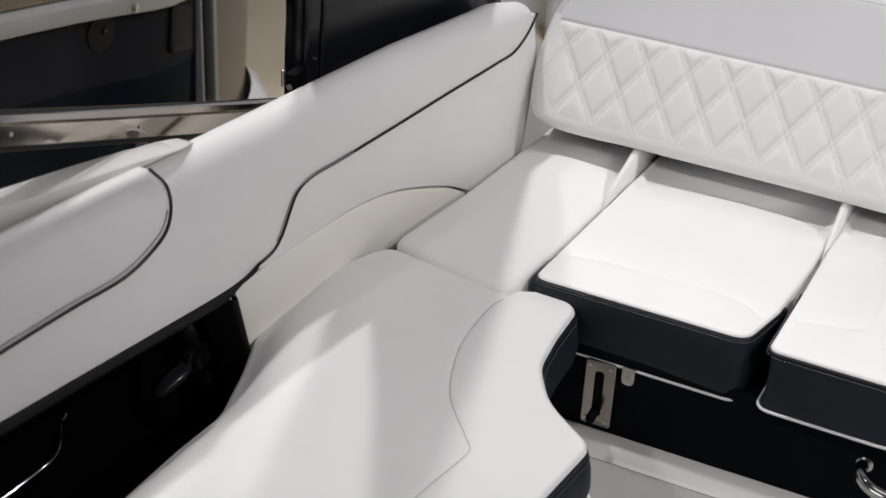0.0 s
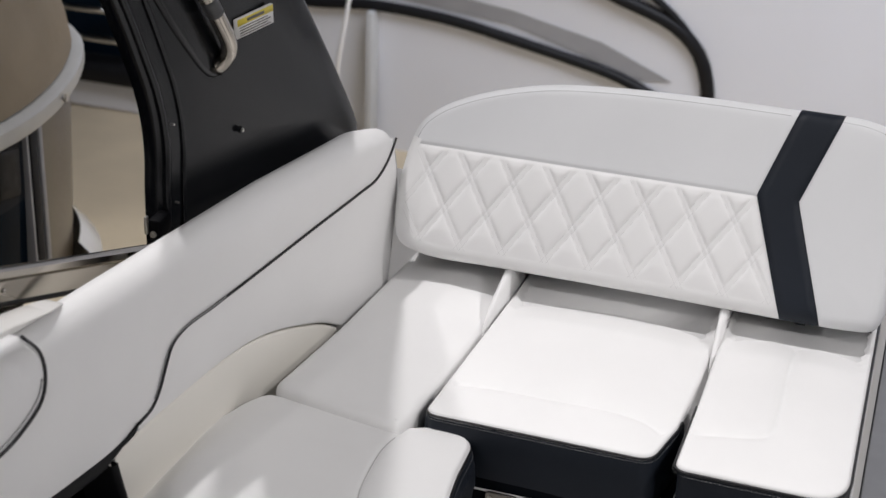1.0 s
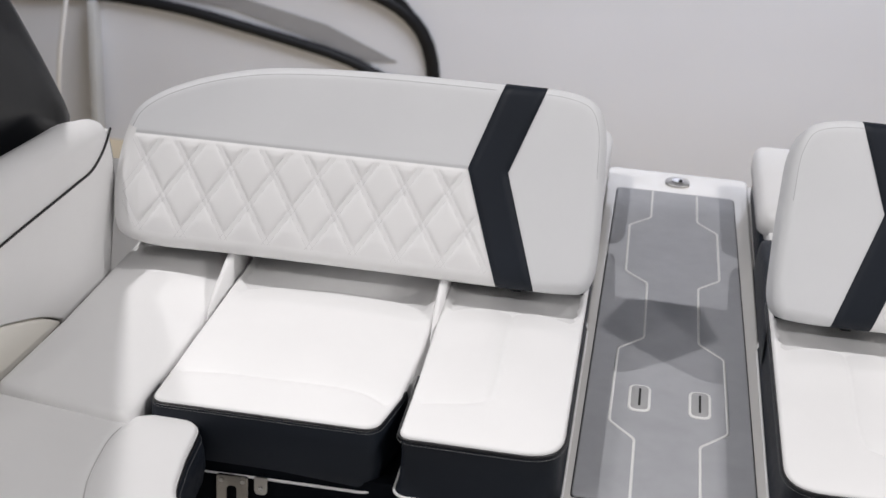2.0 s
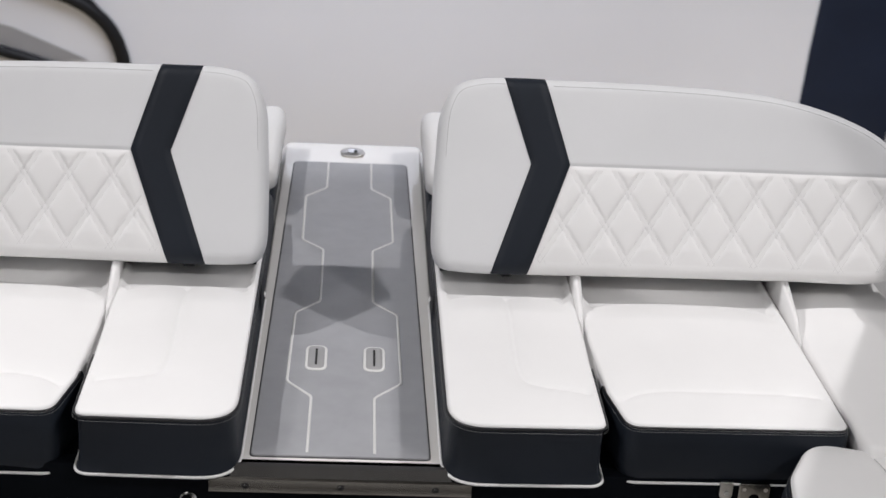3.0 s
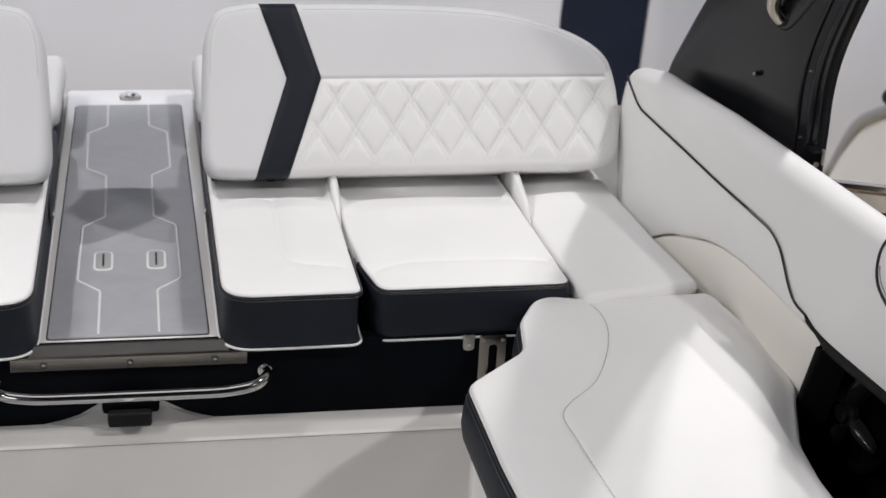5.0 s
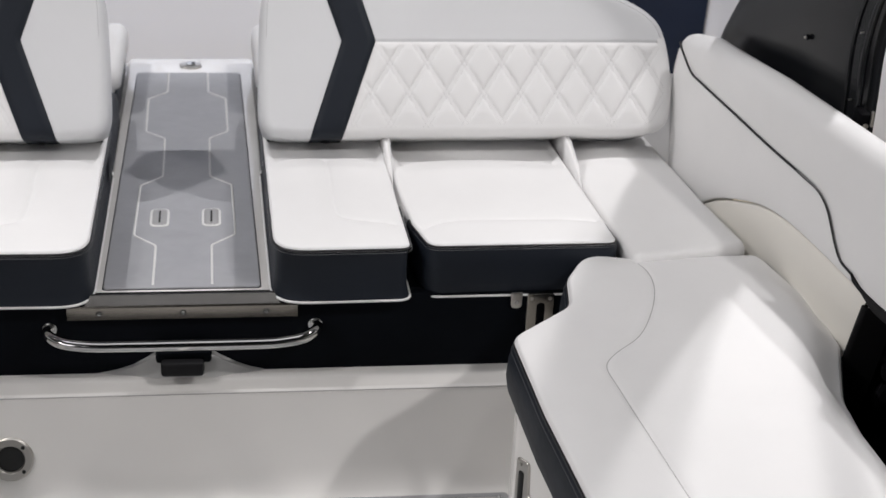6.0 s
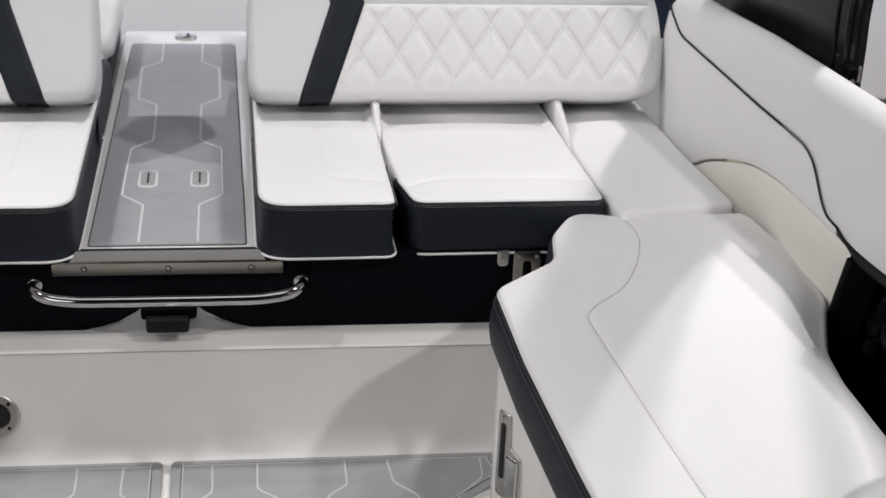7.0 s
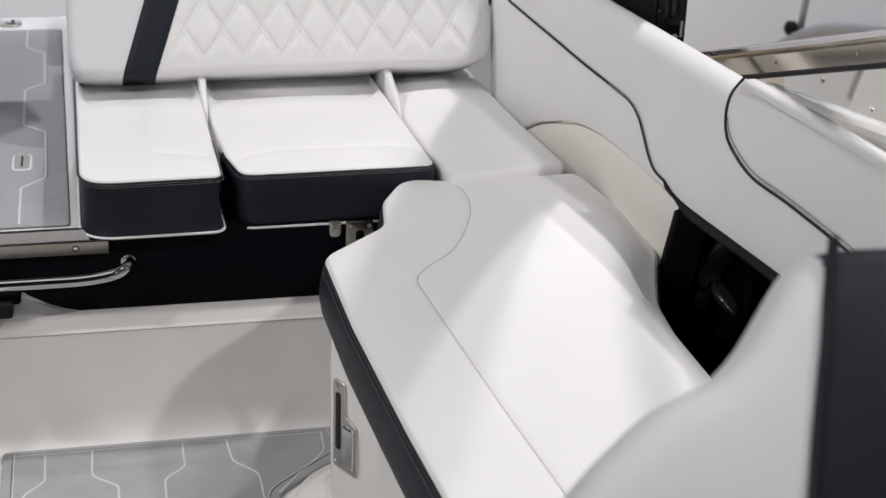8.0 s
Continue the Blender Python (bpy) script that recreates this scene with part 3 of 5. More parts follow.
def bench(s):
    boxed_cushion(s, [(0.390, -0.056, 0.02), (0.155, -0.060, 0.06), (0.150, 0.54, 0.02), (0.384, 0.54, 0.02), (0.386, 0.13, 0.2)], 0.4765, 0.370,
                  [[(0.268, 0.52), (0.269, 0.25), (0.270, 0.09), (0.276, 0.063), (0.30, 0.05), (0.376, 0.04)]],
                  "narrow white vinyl bench cushion with navy sides", lambda x, y: not (y > 0.50 or (x > 0.36 and y > 0.12)))
    boxed_cushion(s, [(0.425, -0.034, 0.03), (0.762, -0.030, 0.02), (0.741, 0.30, 0.2), (0.728, 0.54, 0.02), (0.396, 0.54, 0.02), (0.394, 0.22, 0.2), (0.404, 0.06, 0.03)], 0.468, 0.363 if s > 0 else 0.352,
                  [[(0.424, 0.036), (0.45, 0.052), (0.49, 0.060), (0.60, 0.061), (0.742, 0.060)]],
                  "wide white vinyl bench cushion with a navy front", lambda x, y: y < 0.055 or (x < 0.42 and y < 0.092))
    o = rounded([(0.785, -0.070, 0.02), (1.004, -0.026, 0.022), (0.975, 0.19, 0.3), (0.945, 0.54, 0.02), (0.742, 0.54, 0.02), (0.752, 0.30, 0.2), (0.776, -0.02, 0.1)], 0.01)
    t = thing("seat_cushion", (s * 0.87, 0.18, 0.37), label="plain white vinyl corner bench cushion beside the side wall", category="boat seat", group="stern bench cushions")
    v, f, _ = pad(o, level(0.457), 0.016, 0.085, 0.010, 0.06, step=0.012)
    build("top_panel", v, f, VINYL, t, "", s)
    # upright gussets between the cushions
    for x, lean in ((0.389, 0.0), (0.742, 0.012)):
        t = thing("seat_gusset", (s * x, 0.4, 0.4), label="narrow white upright strip between two bench cushions", category="seat trim", group="seat gussets")
        w = 0.009
        v = [(x - w, 0.47, 0.54), (x + w, 0.47, 0.54), (x - w, 0.47, 0.40), (x + w, 0.47, 0.40), (x - 0.5 * w + lean, 0.30, 0.478), (x + 0.5 * w + lean, 0.30, 0.478), (x - 0.5 * w + lean, 0.30, 0.40), (x + 0.5 * w + lean, 0.30, 0.40),
             (x - 0.2 * w + lean, 0.25, 0.458), (x + 0.2 * w + lean, 0.25, 0.458), (x - 0.2 * w + lean, 0.25, 0.40), (x + 0.2 * w + lean, 0.25, 0.40)]
        f = [(0, 4, 5, 1), (0, 2, 6, 4), (1, 5, 7, 3), (4, 8, 9, 5), (4, 6, 10, 8), (5, 9, 11, 7), (8, 10, 11, 9), (0, 1, 3, 2)]
        build("strip", v, f, VINYL, t, "", s)


# ---- backrests ----
SLOPE = 0.8944
PITCH, ROW = 0.0733, 0.0575
RIM = 0.020
ROW0 = (0.640 - 0.514) / SLOPE


def on_back(u, v, w):
    return (u, 0.36 + 0.4472 * v - 0.8944 * w, 0.514 + 0.8944 * v + 0.4472 * w)


CHEV_IN = [(0.2365, -0.05), (0.2395, 0.0), (0.302, 0.185), (0.2545, 0.325), (0.243, 0.37)]
CHEV_OUT = [(0.285, -0.05), (0.3035, 0.0), (0.3695, 0.1865), (0.3255, 0.325), (0.311, 0.37)]
SEAM_V = 0.1845


def across(line, v):
    pts = np.array(line)
    return np.interp(v, pts[:, 1], pts[:, 0])


def quilt(u, v, d):
    """Diamond quilting: stitched channels between padded diamonds."""
    a = (u - 0.396) / PITCH
    b = (v - ROW0) / (2 * ROW)
    g = math.hypot(1 / PITCH, 0.5 / ROW)
    da = np.abs((a - b) - np.round(a - b)) / g
    db = np.abs((a + b) - np.round(a + b)) / g
    near = np.minimum(da, db)
    edge = np.clip(np.minimum(u - across(CHEV_OUT, v) - 0.002, SEAM_V - v - 0.002) / 0.012, 0, 1) * np.clip((d - 0.002) / 0.025, 0, 1)
    puff = 0.0022 * (1 - np.exp(-(da / 0.0085) ** 2)) * (1 - np.exp(-(db / 0.0085) ** 2)) + 0.0015 * np.sin(np.clip(da / 0.031, 0, 1) * 1.57) * np.sin(np.clip(db / 0.031, 0, 1) * 1.57)
    stitch = -0.0013 * (np.exp(-(((da - 0.0042) / 0.0012) ** 2)) + np.exp(-(((db - 0.0042) / 0.0012) ** 2)))
    return (puff + stitch) * edge - 0.0018 * np.exp(-((v - SEAM_V) / 0.003) ** 2) * (u > across(CHEV_OUT, v))


def backrest(s):
    ctrl = [(0.145, 0.03), (0.1425, 0.10), (0.146, 0.20), (0.153, 0.277), (0.172, 0.314), (0.215, 0.3295), (0.33, 0.3310), (0.50, 0.3300), (0.64, 0.3245), (0.745, 0.3125), (0.846, 0.2840), (0.909, 0.2525), (0.939, 0.224), (0.952, 0.190), (0.9605, 0.135), (0.9605, 0.070), (0.946, 0.019), (0.905, 0.003), (0.75, 0.001), (0.50, 0.0), (0.30, -0.002), (0.19, -0.001), (0.158, 0.005)]
    o = spline(ctrl, True, 0.008)
    t = thing("bench_backrest", (s * 0.55, 0.45, 0.5), label="white bench backrest with quilted diamonds and a navy chevron", category="backrest", group="stern bench backrests")
    lines = [np.array([(u, SEAM_V) for u in np.arange(0.3675, 0.935, 0.006)])]
    v, f, where = pad(o, on_back, RIM, 0.115, 0.004, 0.05, lines=lines, relief=quilt, step=0.0024, rim=7)
    groups = {"border": [], "lower_border": [], "quilted_panel": [], "upper_panel": [], "end_panel": []}
    for face, p in zip(f, where):
        if p is None:
            q = np.mean([v[i] for i in face], axis=0)
            low = (q[2] - 0.514) / SLOPE < SEAM_V + 0.01 and q[0] > 0.272
            key = "lower_border" if low else "border"
        elif p[0] < across(CHEV_OUT, p[1]) - 0.03:
            key = "end_panel"
        else:
            key = "upper_panel" if p[1] > SEAM_V else "quilted_panel"
        groups[key].append(face)
    say = {"quilted_panel": "diamond-quilted white panel", "upper_panel": "smooth pale grey panel"}
    mats = {"upper_panel": VINYL_GREY, "end_panel": VINYL_GREY, "quilted_panel": VINYL, "border": VINYL_GREY, "lower_border": VINYL}
    made = {}
    for key, faces in groups.items():
        made[key] = build(key, v, faces, mats[key], t, say.get(key, ""), s).name
    rows = []
    lift = 0.0016
    for ang in (-1, *np.linspace(0, 1.5, 7)):
        rows.append((-0.001 + (RIM * (1 - math.cos(max(ang, 0)))), (-0.10 if ang < 0 else RIM * math.sin(ang) - RIM), math.cos(max(ang, 0)), -1))
    for w0 in np.linspace(0.03, 0.300, 34):
        rows.append((w0, 0.004 * (1 - math.exp(-min(w0 - RIM, 0.3305 - RIM - w0) / 0.05)), 0.0, 0))
    for ang in (*np.linspace(1.5, 0, 7), -1):
        rows.append((0.3310 - RIM * (1 - math.cos(max(ang, 0))), (-0.10 if ang < 0 else RIM * math.sin(ang) - RIM), math.cos(max(ang, 0)), 1))
    mid = [p for p in rows if p[3] == 0]
    near = min(range(len(rows)), key=lambda q: abs(rows[q][0] - 0.1855) + 9 * abs(rows[q][3]))
    rows[near] = (0.1858, rows[near][1], 0.0, 0)
    sv, sf = [], []
    cols = 7
    for w0, h, tilt, side in rows:
        for q, frac in enumerate((0, 0.012, 0.25, 0.5, 0.75, 0.988, 1)):
            u = across(CHEV_IN, w0) + (across(CHEV_OUT, w0) - across(CHEV_IN, w0)) * frac
            edge = -0.002 if q in (0, cols - 1) else lift
            sv.append(on_back(u, w0 + side * edge * tilt, h + edge * (1 - tilt)))
    sf = [(i * cols + q, i * cols + q + 1, (i + 1) * cols + q + 1, (i + 1) * cols + q) for i in range(len(rows) - 1) for q in range(cols - 1)]
    quilted = bpy.data.objects[made["quilted_panel"]]
    tv, tf = [], []
    g = math.hypot(1 / PITCH, 0.5 / ROW)
    shape = o if area(o) > 0 else o[::-1]
    for sign in (1, -1):
        for m in range(-12, 14):
            for off in (-0.0042, 0.0042):
                vs = np.arange(0.006, SEAM_V - 0.004, 0.004)
                us = 0.396 + PITCH * (m + off * g + sign * (vs - ROW0) / (2 * ROW))
                q = np.stack([us, vs], 1)
                ok = inside(q, shape) & (us > across(CHEV_OUT, vs) + 0.004)
                ok[ok] &= distance(q[ok], shape) > 0.018
                run = q[ok]
                if len(run) < 3:
                    continue
                d = distance(run, shape)
                w = 0.004 * (1 - np.exp(-np.maximum(d - RIM, 0) / 0.05)) + quilt(run[:, 0], run[:, 1], np.maximum(d - RIM, 0))
                v2, f2 = tube([on_back(x, y, z + 0.0001) for (x, y), z in zip(run, w)], 0.00045, 4)
                tf += [tuple(k + len(tv) for k in face) for face in f2]
                tv += list(v2)
    build("stitching", tv, tf, STITCH, quilted, "pale grey double stitching", s)
    build("chevron_stripe", sv, sf, NAVY, t, "dark navy chevron stripe", s)
    a = o if area(o) > 0 else o[::-1]
    ins = inset(a, 0.0125)
    top = ins[(ins[:, 1] > 0.19)]
    order = np.argsort(top[:, 0])
    top = top[order]
    keep = (top[:, 0] < across(CHEV_IN, 0.31)) | (top[:, 0] > across(CHEV_OUT, 0.31))
    for side in (top[:, 0] < 0.28, top[:, 0] > 0.28):
        run = top[keep & side]
        if len(run) > 4:
            v2, f2 = tube([on_back(u, w, -0.0024) for u, w in run], 0.0009, 5)
            build("border_seam", v2, f2, THREAD, t, "", s)
    v2 = [(x, 0.50 + 0.42 * (z - 0.44), z) for x in (0.16, 0.6, 1.035) for z in (0.36, 0.48, 0.575)]
    f2 = [(3 * i + j, 3 * i + j + 3, 3 * i + j + 4, 3 * i + j + 1) for i in range(2) for j in range(2)]
    build("rear_liner", v2, f2, VINYL, t, "", s)
    # mounts under the backrest
    m = thing("backrest_mount", (s * 0.55, 0.44, 0.42), label="dark metal backrest hinge bracket under the backrest", category="bracket")
    part("plate", box((0.262, 0.41, 0.48), (0.282, 0.47, 0.515), 0.004), RUBBER, m, "", s)


# ---- aft sun pads behind the backrests ----
def aft_pad(s):
    t = thing("aft_sun_pad", (s * 0.5, 0.9, 0.37), label="white sun pad with a navy side facing the walkway", category="boat seat", group="aft sun pads")
    o = rounded([(0.142, 0.835, 0.05), (0.138, 1.19, 0.03), (0.94, 1.19, 0.1), (0.94, 0.835, 0.02)])
    v, f, _ = pad(o, lambda u, v, w: (u + 0.006, v, 0.485 + w), 0.024, 0.05, 0.006, 0.05, step=0.03)
    build("top_panel", v, f, VINYL, t, "", s)
    part("body", box((0.162, 0.85, 0.366), (0.93, 1.18, 0.45), 0.012), VINYL, t, "", s)
    part("side_band", box((0.153, 0.845, 0.366), (0.164, 1.180, 0.425), 0.004), NAVY, t, "dark navy vinyl side band", s)
    # bench side that runs on under the backrest and falls away towards the pad
    r = thing("walkway_side_panel", (s * 0.16, 0.65, 0.37), label="navy vinyl bench side tapering towards the aft sun pad", category="seat trim", group="walkway side panels")
    ys = np.linspace(0.44, 0.825, 16)
    rise = [0.474 - 0.026 * ((y - 0.44) / 0.385) ** 3 - 0.07 * max(0.0, (y - 0.79) / 0.035) ** 2 for y in ys]
    prof = [(0.150, 0.0), (0.150, 0.75), (0.153, 0.93), (0.160, 1.0), (0.175, 1.0)]
    v = [(x, y, 0.366 + (top - 0.366) * q) for y, top in zip(ys, rise) for x, q in prof]
    f = [(5 * i + j, 5 * i + j + 1, 5 * i + j + 6, 5 * i + j + 5) for i in range(len(ys) - 1) for j in range(4)] + [tuple(5 * (len(ys) - 1) + j for j in range(5))]
    build("band", v, f, NAVY, r, "", s)
    part("filler", box((0.166, 0.545, 0.366), (0.93, 0.845, 0.448), 0.01), VINYL, r, "white filler behind the backrest", s)


for s in (1, -1):
    bench(s)
    backrest(s)
    aft_pad(s)


# ---- latch plates on the fascia ----
def latch_plate(s):
    t = thing("latch_plate", (s * 0.629, -0.035, 0.31), label="stainless seat latch plate with a slot and knob", category="latch", group="seat latches")
    dx, dz = (0.0, 0.0) if s > 0 else (0.008, -0.013)
    o = (dx, dz) + rounded([(0.604, 0.252, 0.006), (0.653, 0.252, 0.006), (0.653, 0.370, 0.006), (0.604, 0.370, 0.006)], 0.006)
    v, f, _ = pad(o, lambda u, v, w: (u, -0.040 - w, v), 0.0015, 0.004, step=0.03, rim=3)
    plate = build("plate", v, f[:], STEEL_DULL, t, "", s)
    slot = (dx, dz) + rounded([(0.6215, 0.270, 0.007), (0.6365, 0.270, 0.007), (0.6365, 0.352, 0.007), (0.6215, 0.352, 0.007)], 0.005)
    v, f, _ = pad(slot, lambda u, v, w: (u, -0.0412 - w, v), 0.0003, 0.002, step=0.03, rim=2)
    build("slot", v, f, NOOK, plate, "black slot", s)
    v, f = tube([(0.630 + dx, -0.040, 0.280 + dz), (0.6285 + dx, -0.055, 0.282 + dz), (0.627 + dx, -0.070, 0.283 + dz)], 0.0075, 14)
    build("knob", v, f, BLACK, t, "black knob", s)
    for x in (0.612, 0.645):
        for z in (0.262, 0.361):
            part("screw", disc((x + dx, -0.0405, z + dz), (0, -1, 0), 0.0036, 0.0014, 12, 0.0005), STEEL, plate, "", s)
    c = thing("fascia_clip", (s * 0.585, -0.035, 0.36), label="small rounded stainless clip with one screw", category="bracket", group="fascia clips")
    o = (dx, dz) + rounded([(0.575, 0.342, 0.009), (0.595, 0.342, 0.009), (0.595, 0.372, 0.002), (0.575, 0.372, 0.002)], 0.004)
    v, f, _ = pad(o, lambda u, v, w: (u, -0.040 - w, v), 0.001, 0.004, step=0.03, rim=3)
    plate = build("plate", v, f, STEEL, c, "", s)
    part("screw", disc((0.585 + dx, -0.0405, 0.354 + dz), (0, -1, 0), 0.004, 0.0015, 12, 0.0005), CHROME, plate, "", s)


# ---- side loungers ----
LOUNGE = [(1.014, -0.034, 0.02), (0.79, -0.044, 0.10), (0.705, -0.022, 0.055), (0.655, -0.115, 0.09), (0.640, -0.215, 0.06), (0.525, -0.320, 0.045), (0.533, -0.55, 0.3), (0.556, -0.85, 0.3), (0.585, -1.15, 0.1), (1.03, -1.15, 0.05), (1.022, -0.75, 0.2), (1.014, -0.58, 0.2), (1.021, -0.48, 0.14), (1.056, -0.375, 0.10), (1.079, -0.31, 0.05), (1.083, -0.245, 0.10), (1.071, -0.165, 0.10)]

LOUNGE_PORT = [(1.011, -0.022, 0.03), (0.80, -0.046, 0.05), (0.745, -0.020, 0.06), (0.684, -0.034, 0.034), (0.682, -0.125, 0.15), (0.674, -0.205, 0.10), (0.632, -0.277, 0.15), (0.542, -0.345, 0.035), (0.557, -0.48, 0.2), (0.556, -0.85, 0.3), (0.585, -1.15, 0.1), (1.05, -1.15, 0.05), (1.040, -0.75, 0.2), (1.036, -0.58, 0.2), (1.028, -0.485, 0.10), (1.057, -0.384, 0.10), (1.085, -0.308, 0.06), (1.095, -0.232, 0.10), (1.078, -0.135, 0.10)]


LOUNGE_SEAM = [(0.788, -0.055), (0.797, -0.11), (0.793, -0.17), (0.770, -0.25), (0.724, -0.345), (0.668, -0.405), (0.650, -0.438), (0.654, -0.51), (0.664, -0.614), (0.686, -0.83), (0.71, -1.03), (0.722, -1.13)]
LOUNGE_SEAM_PORT = [(0.787, -0.060), (0.795, -0.11), (0.795, -0.15), (0.789, -0.225), (0.769, -0.298), (0.747, -0.348), (0.720, -0.384), (0.691, -0.418), (0.673, -0.442), (0.674, -0.460), (0.681, -0.50), (0.690, -0.557), (0.71, -0.75), (0.73, -1.13)]


def rolled(verts, outline):
    """The cushion rolls down along the side wall and the recess."""
    p = np.array(verts, float)
    d = np.where(inside(p[:, :2], outline), distance(p[:, :2], outline), 0.0)
    side = np.clip((p[:, 0] - 0.90) / 0.07, 0, 1) * np.clip((-0.06 - p[:, 1]) / 0.16, 0, 1)
    p[:, 2] -= 0.036 * np.exp(-(d / 0.040) ** 2) * side
    return p


def lounger(s):
    o = rounded(LOUNGE if s > 0 else LOUNGE_PORT, 0.012)
    t = thing("side_lounger_cushion", (s * 0.8, -0.6, 0.35), label="white vinyl side lounger cushion with a curved navy edge", category="boat seat", group="side loungers")
    seam = spline(LOUNGE_SEAM if s > 0 else LOUNGE_SEAM_PORT, step=0.008)
    v, f, _ = pad(o, level(0.4405), 0.008, 0.010, 0.010, 0.05, grooves=[seam], step=0.014)
    top = build("top_panel", rolled(v, o), f, VINYL, t, "smooth white vinyl top", s)
    v, f = seam_on(v, seam[2:-2])
    build("seam", v, f, SEAM, top, "", s)
    a = o if area(o) > 0 else o[::-1]
    n = len(a)
    rings = [(inset(a, 0.0015), 0.4325), (inset(a, -0.004), 0.424), (inset(a, -0.009), 0.402), (inset(a, -0.011), 0.375), (inset(a, -0.007), 0.350), (inset(a, 0.005), 0.336), (inset(a, 0.02), 0.328)]
    v = [(p[0], p[1], z) for r, z in rings for p in r]
    f = [(k * n + i, (k + 1) * n + i, (k + 1) * n + (i + 1) % n, k * n + (i + 1) % n)[::-1] for k in range(len(rings) - 1) for i in range(n)]
    band = build("boxing_band", rolled(v, o), f, NAVY, t, "dark navy vinyl side band", s)
    v, f = tube(arc_line(inset(a, 0.0015), 0.4330), 0.0026, 7, True)
    build("upper_piping", rolled(v, o), f, VINYL, band, "white piping", s)
    v, f = tube(arc_line(inset(a, -0.0015), 0.4280), 0.0020, 6, True)
    build("dark_piping", rolled(v, o), f, PIPING, band, "", s)
    v, f = dashes(arc_line(inset(a, -0.0055), 0.4195))
    build("stitch_line", rolled(v, o), f, THREAD, band, "", s)
    b = thing("lounger_base", (s * 0.8, -0.6, 0.0), label="white gelcoat base under the side lounger", category="boat liner")
    o2 = rounded([(0.98, -0.06, 0.02), (0.74, -0.10, 0.03), (0.70, -0.20, 0.05), (0.537, -0.312, 0.05), (0.525, -0.400, 0.03), (0.580, -0.50, 0.06), (0.60, -0.7, 0.1), (0.625, -1.14, 0.05), (0.98, -1.14, 0.02)], 0.02)
    v, f, _ = pad(o2, level(0.330), 0.004, 0.329, step=0.1, rim=3)
    build("body", v, f, GELF, b, "", s, sharp=50)
    foot = o2 if area(o2) > 0 else o2[::-1]
    m = len(foot)
    prof = [(-0.055, 0.0), (-0.053, 0.006), (-0.03, 0.010), (-0.010, 0.018), (-0.002, 0.035), (0.002, 0.05)]
    v = [(p[0], p[1], z) for d, z in prof for p in inset(foot, d)]
    f = [(k * m + i, k * m + (i + 1) % m, (k + 1) * m + (i + 1) % m, (k + 1) * m + i) for k in range(len(prof) - 1) for i in range(m)]
    build("foot_flange", v, f, GELF, b, "", s)
    # hatch latch on the base
    h = thing("hatch_latch", (s * 0.55, -0.45, 0.21), label="stainless flush hatch latch on the lounger base", category="latch", group="hatch latches")
    along, out = np.array((0.482, -0.876)), np.array((-0.876, -0.482))
    to3 = lambda u, v, w: (*(np.array((0.5275, -0.409)) + along * (-0.425 - u) + out * (w + 0.002)), v - 0.02)
    o3 = rounded([(-0.485, 0.135, 0.008), (-0.425, 0.135, 0.008), (-0.425, 0.292, 0.008), (-0.455, 0.292, 0.006), (-0.458, 0.235, 0.006), (-0.485, 0.225, 0.008)], 0.006)
    v, f, _ = pad(o3, to3, 0.003, 0.006, step=0.03, rim=3)
    plate = build("plate", v, f, STEEL, h, "", s)
    o4 = rounded([(-0.446, 0.17, 0.006), (-0.434, 0.17, 0.006), (-0.434, 0.272, 0.006), (-0.446, 0.272, 0.006)], 0.004)
    v, f, _ = pad(o4, lambda u, v, w: to3(u, v, w + 0.0012), 0.0004, 0.002, step=0.03, rim=2)
    build("slot", v, f, DARKHOLE, plate, "", s)
    v, f, _ = pad(rounded([(-0.482, 0.15, 0.004), (-0.455, 0.15, 0.004), (-0.455, 0.222, 0.004), (-0.482, 0.222, 0.004)], 0.005), lambda u, v, w: to3(u, v, w + 0.006), 0.003, 0.006, step=0.03, rim=3)
    build("lever", v, f, CHROME, h, "", s)
    for y, z in ((-0.475, 0.145), (-0.433, 0.145), (-0.436, 0.283)):
        part("screw", disc(to3(y, z, 0.0), (*out, 0), 0.0035, 0.002, 10), STEEL, plate, "", s)


# ---- side walls ----
PIPE = [(0.416, 0.690), (0.406, 0.680), (0.388, 0.668), (0.352, 0.648), (0.30, 0.642), (0.16, 0.632), (0.028, 0.622), (-0.10, 0.615), (-0.150, 0.610), (-0.182, 0.594), (-0.205, 0.570), (-0.226, 0.546), (-0.250, 0.528), (-0.284, 0.522)]
PIPE_PORT = [(0.424, 0.690), (0.416, 0.680), (0.396, 0.660), (0.358, 0.640), (0.31, 0.636), (0.16, 0.629), (0.030, 0.622), (-0.10, 0.616), (-0.170, 0.613), (-0.198, 0.602), (-0.217, 0.576), (-0.234, 0.548), (-0.254, 0.529), (-0.284, 0.521)]
FORE = -1.75


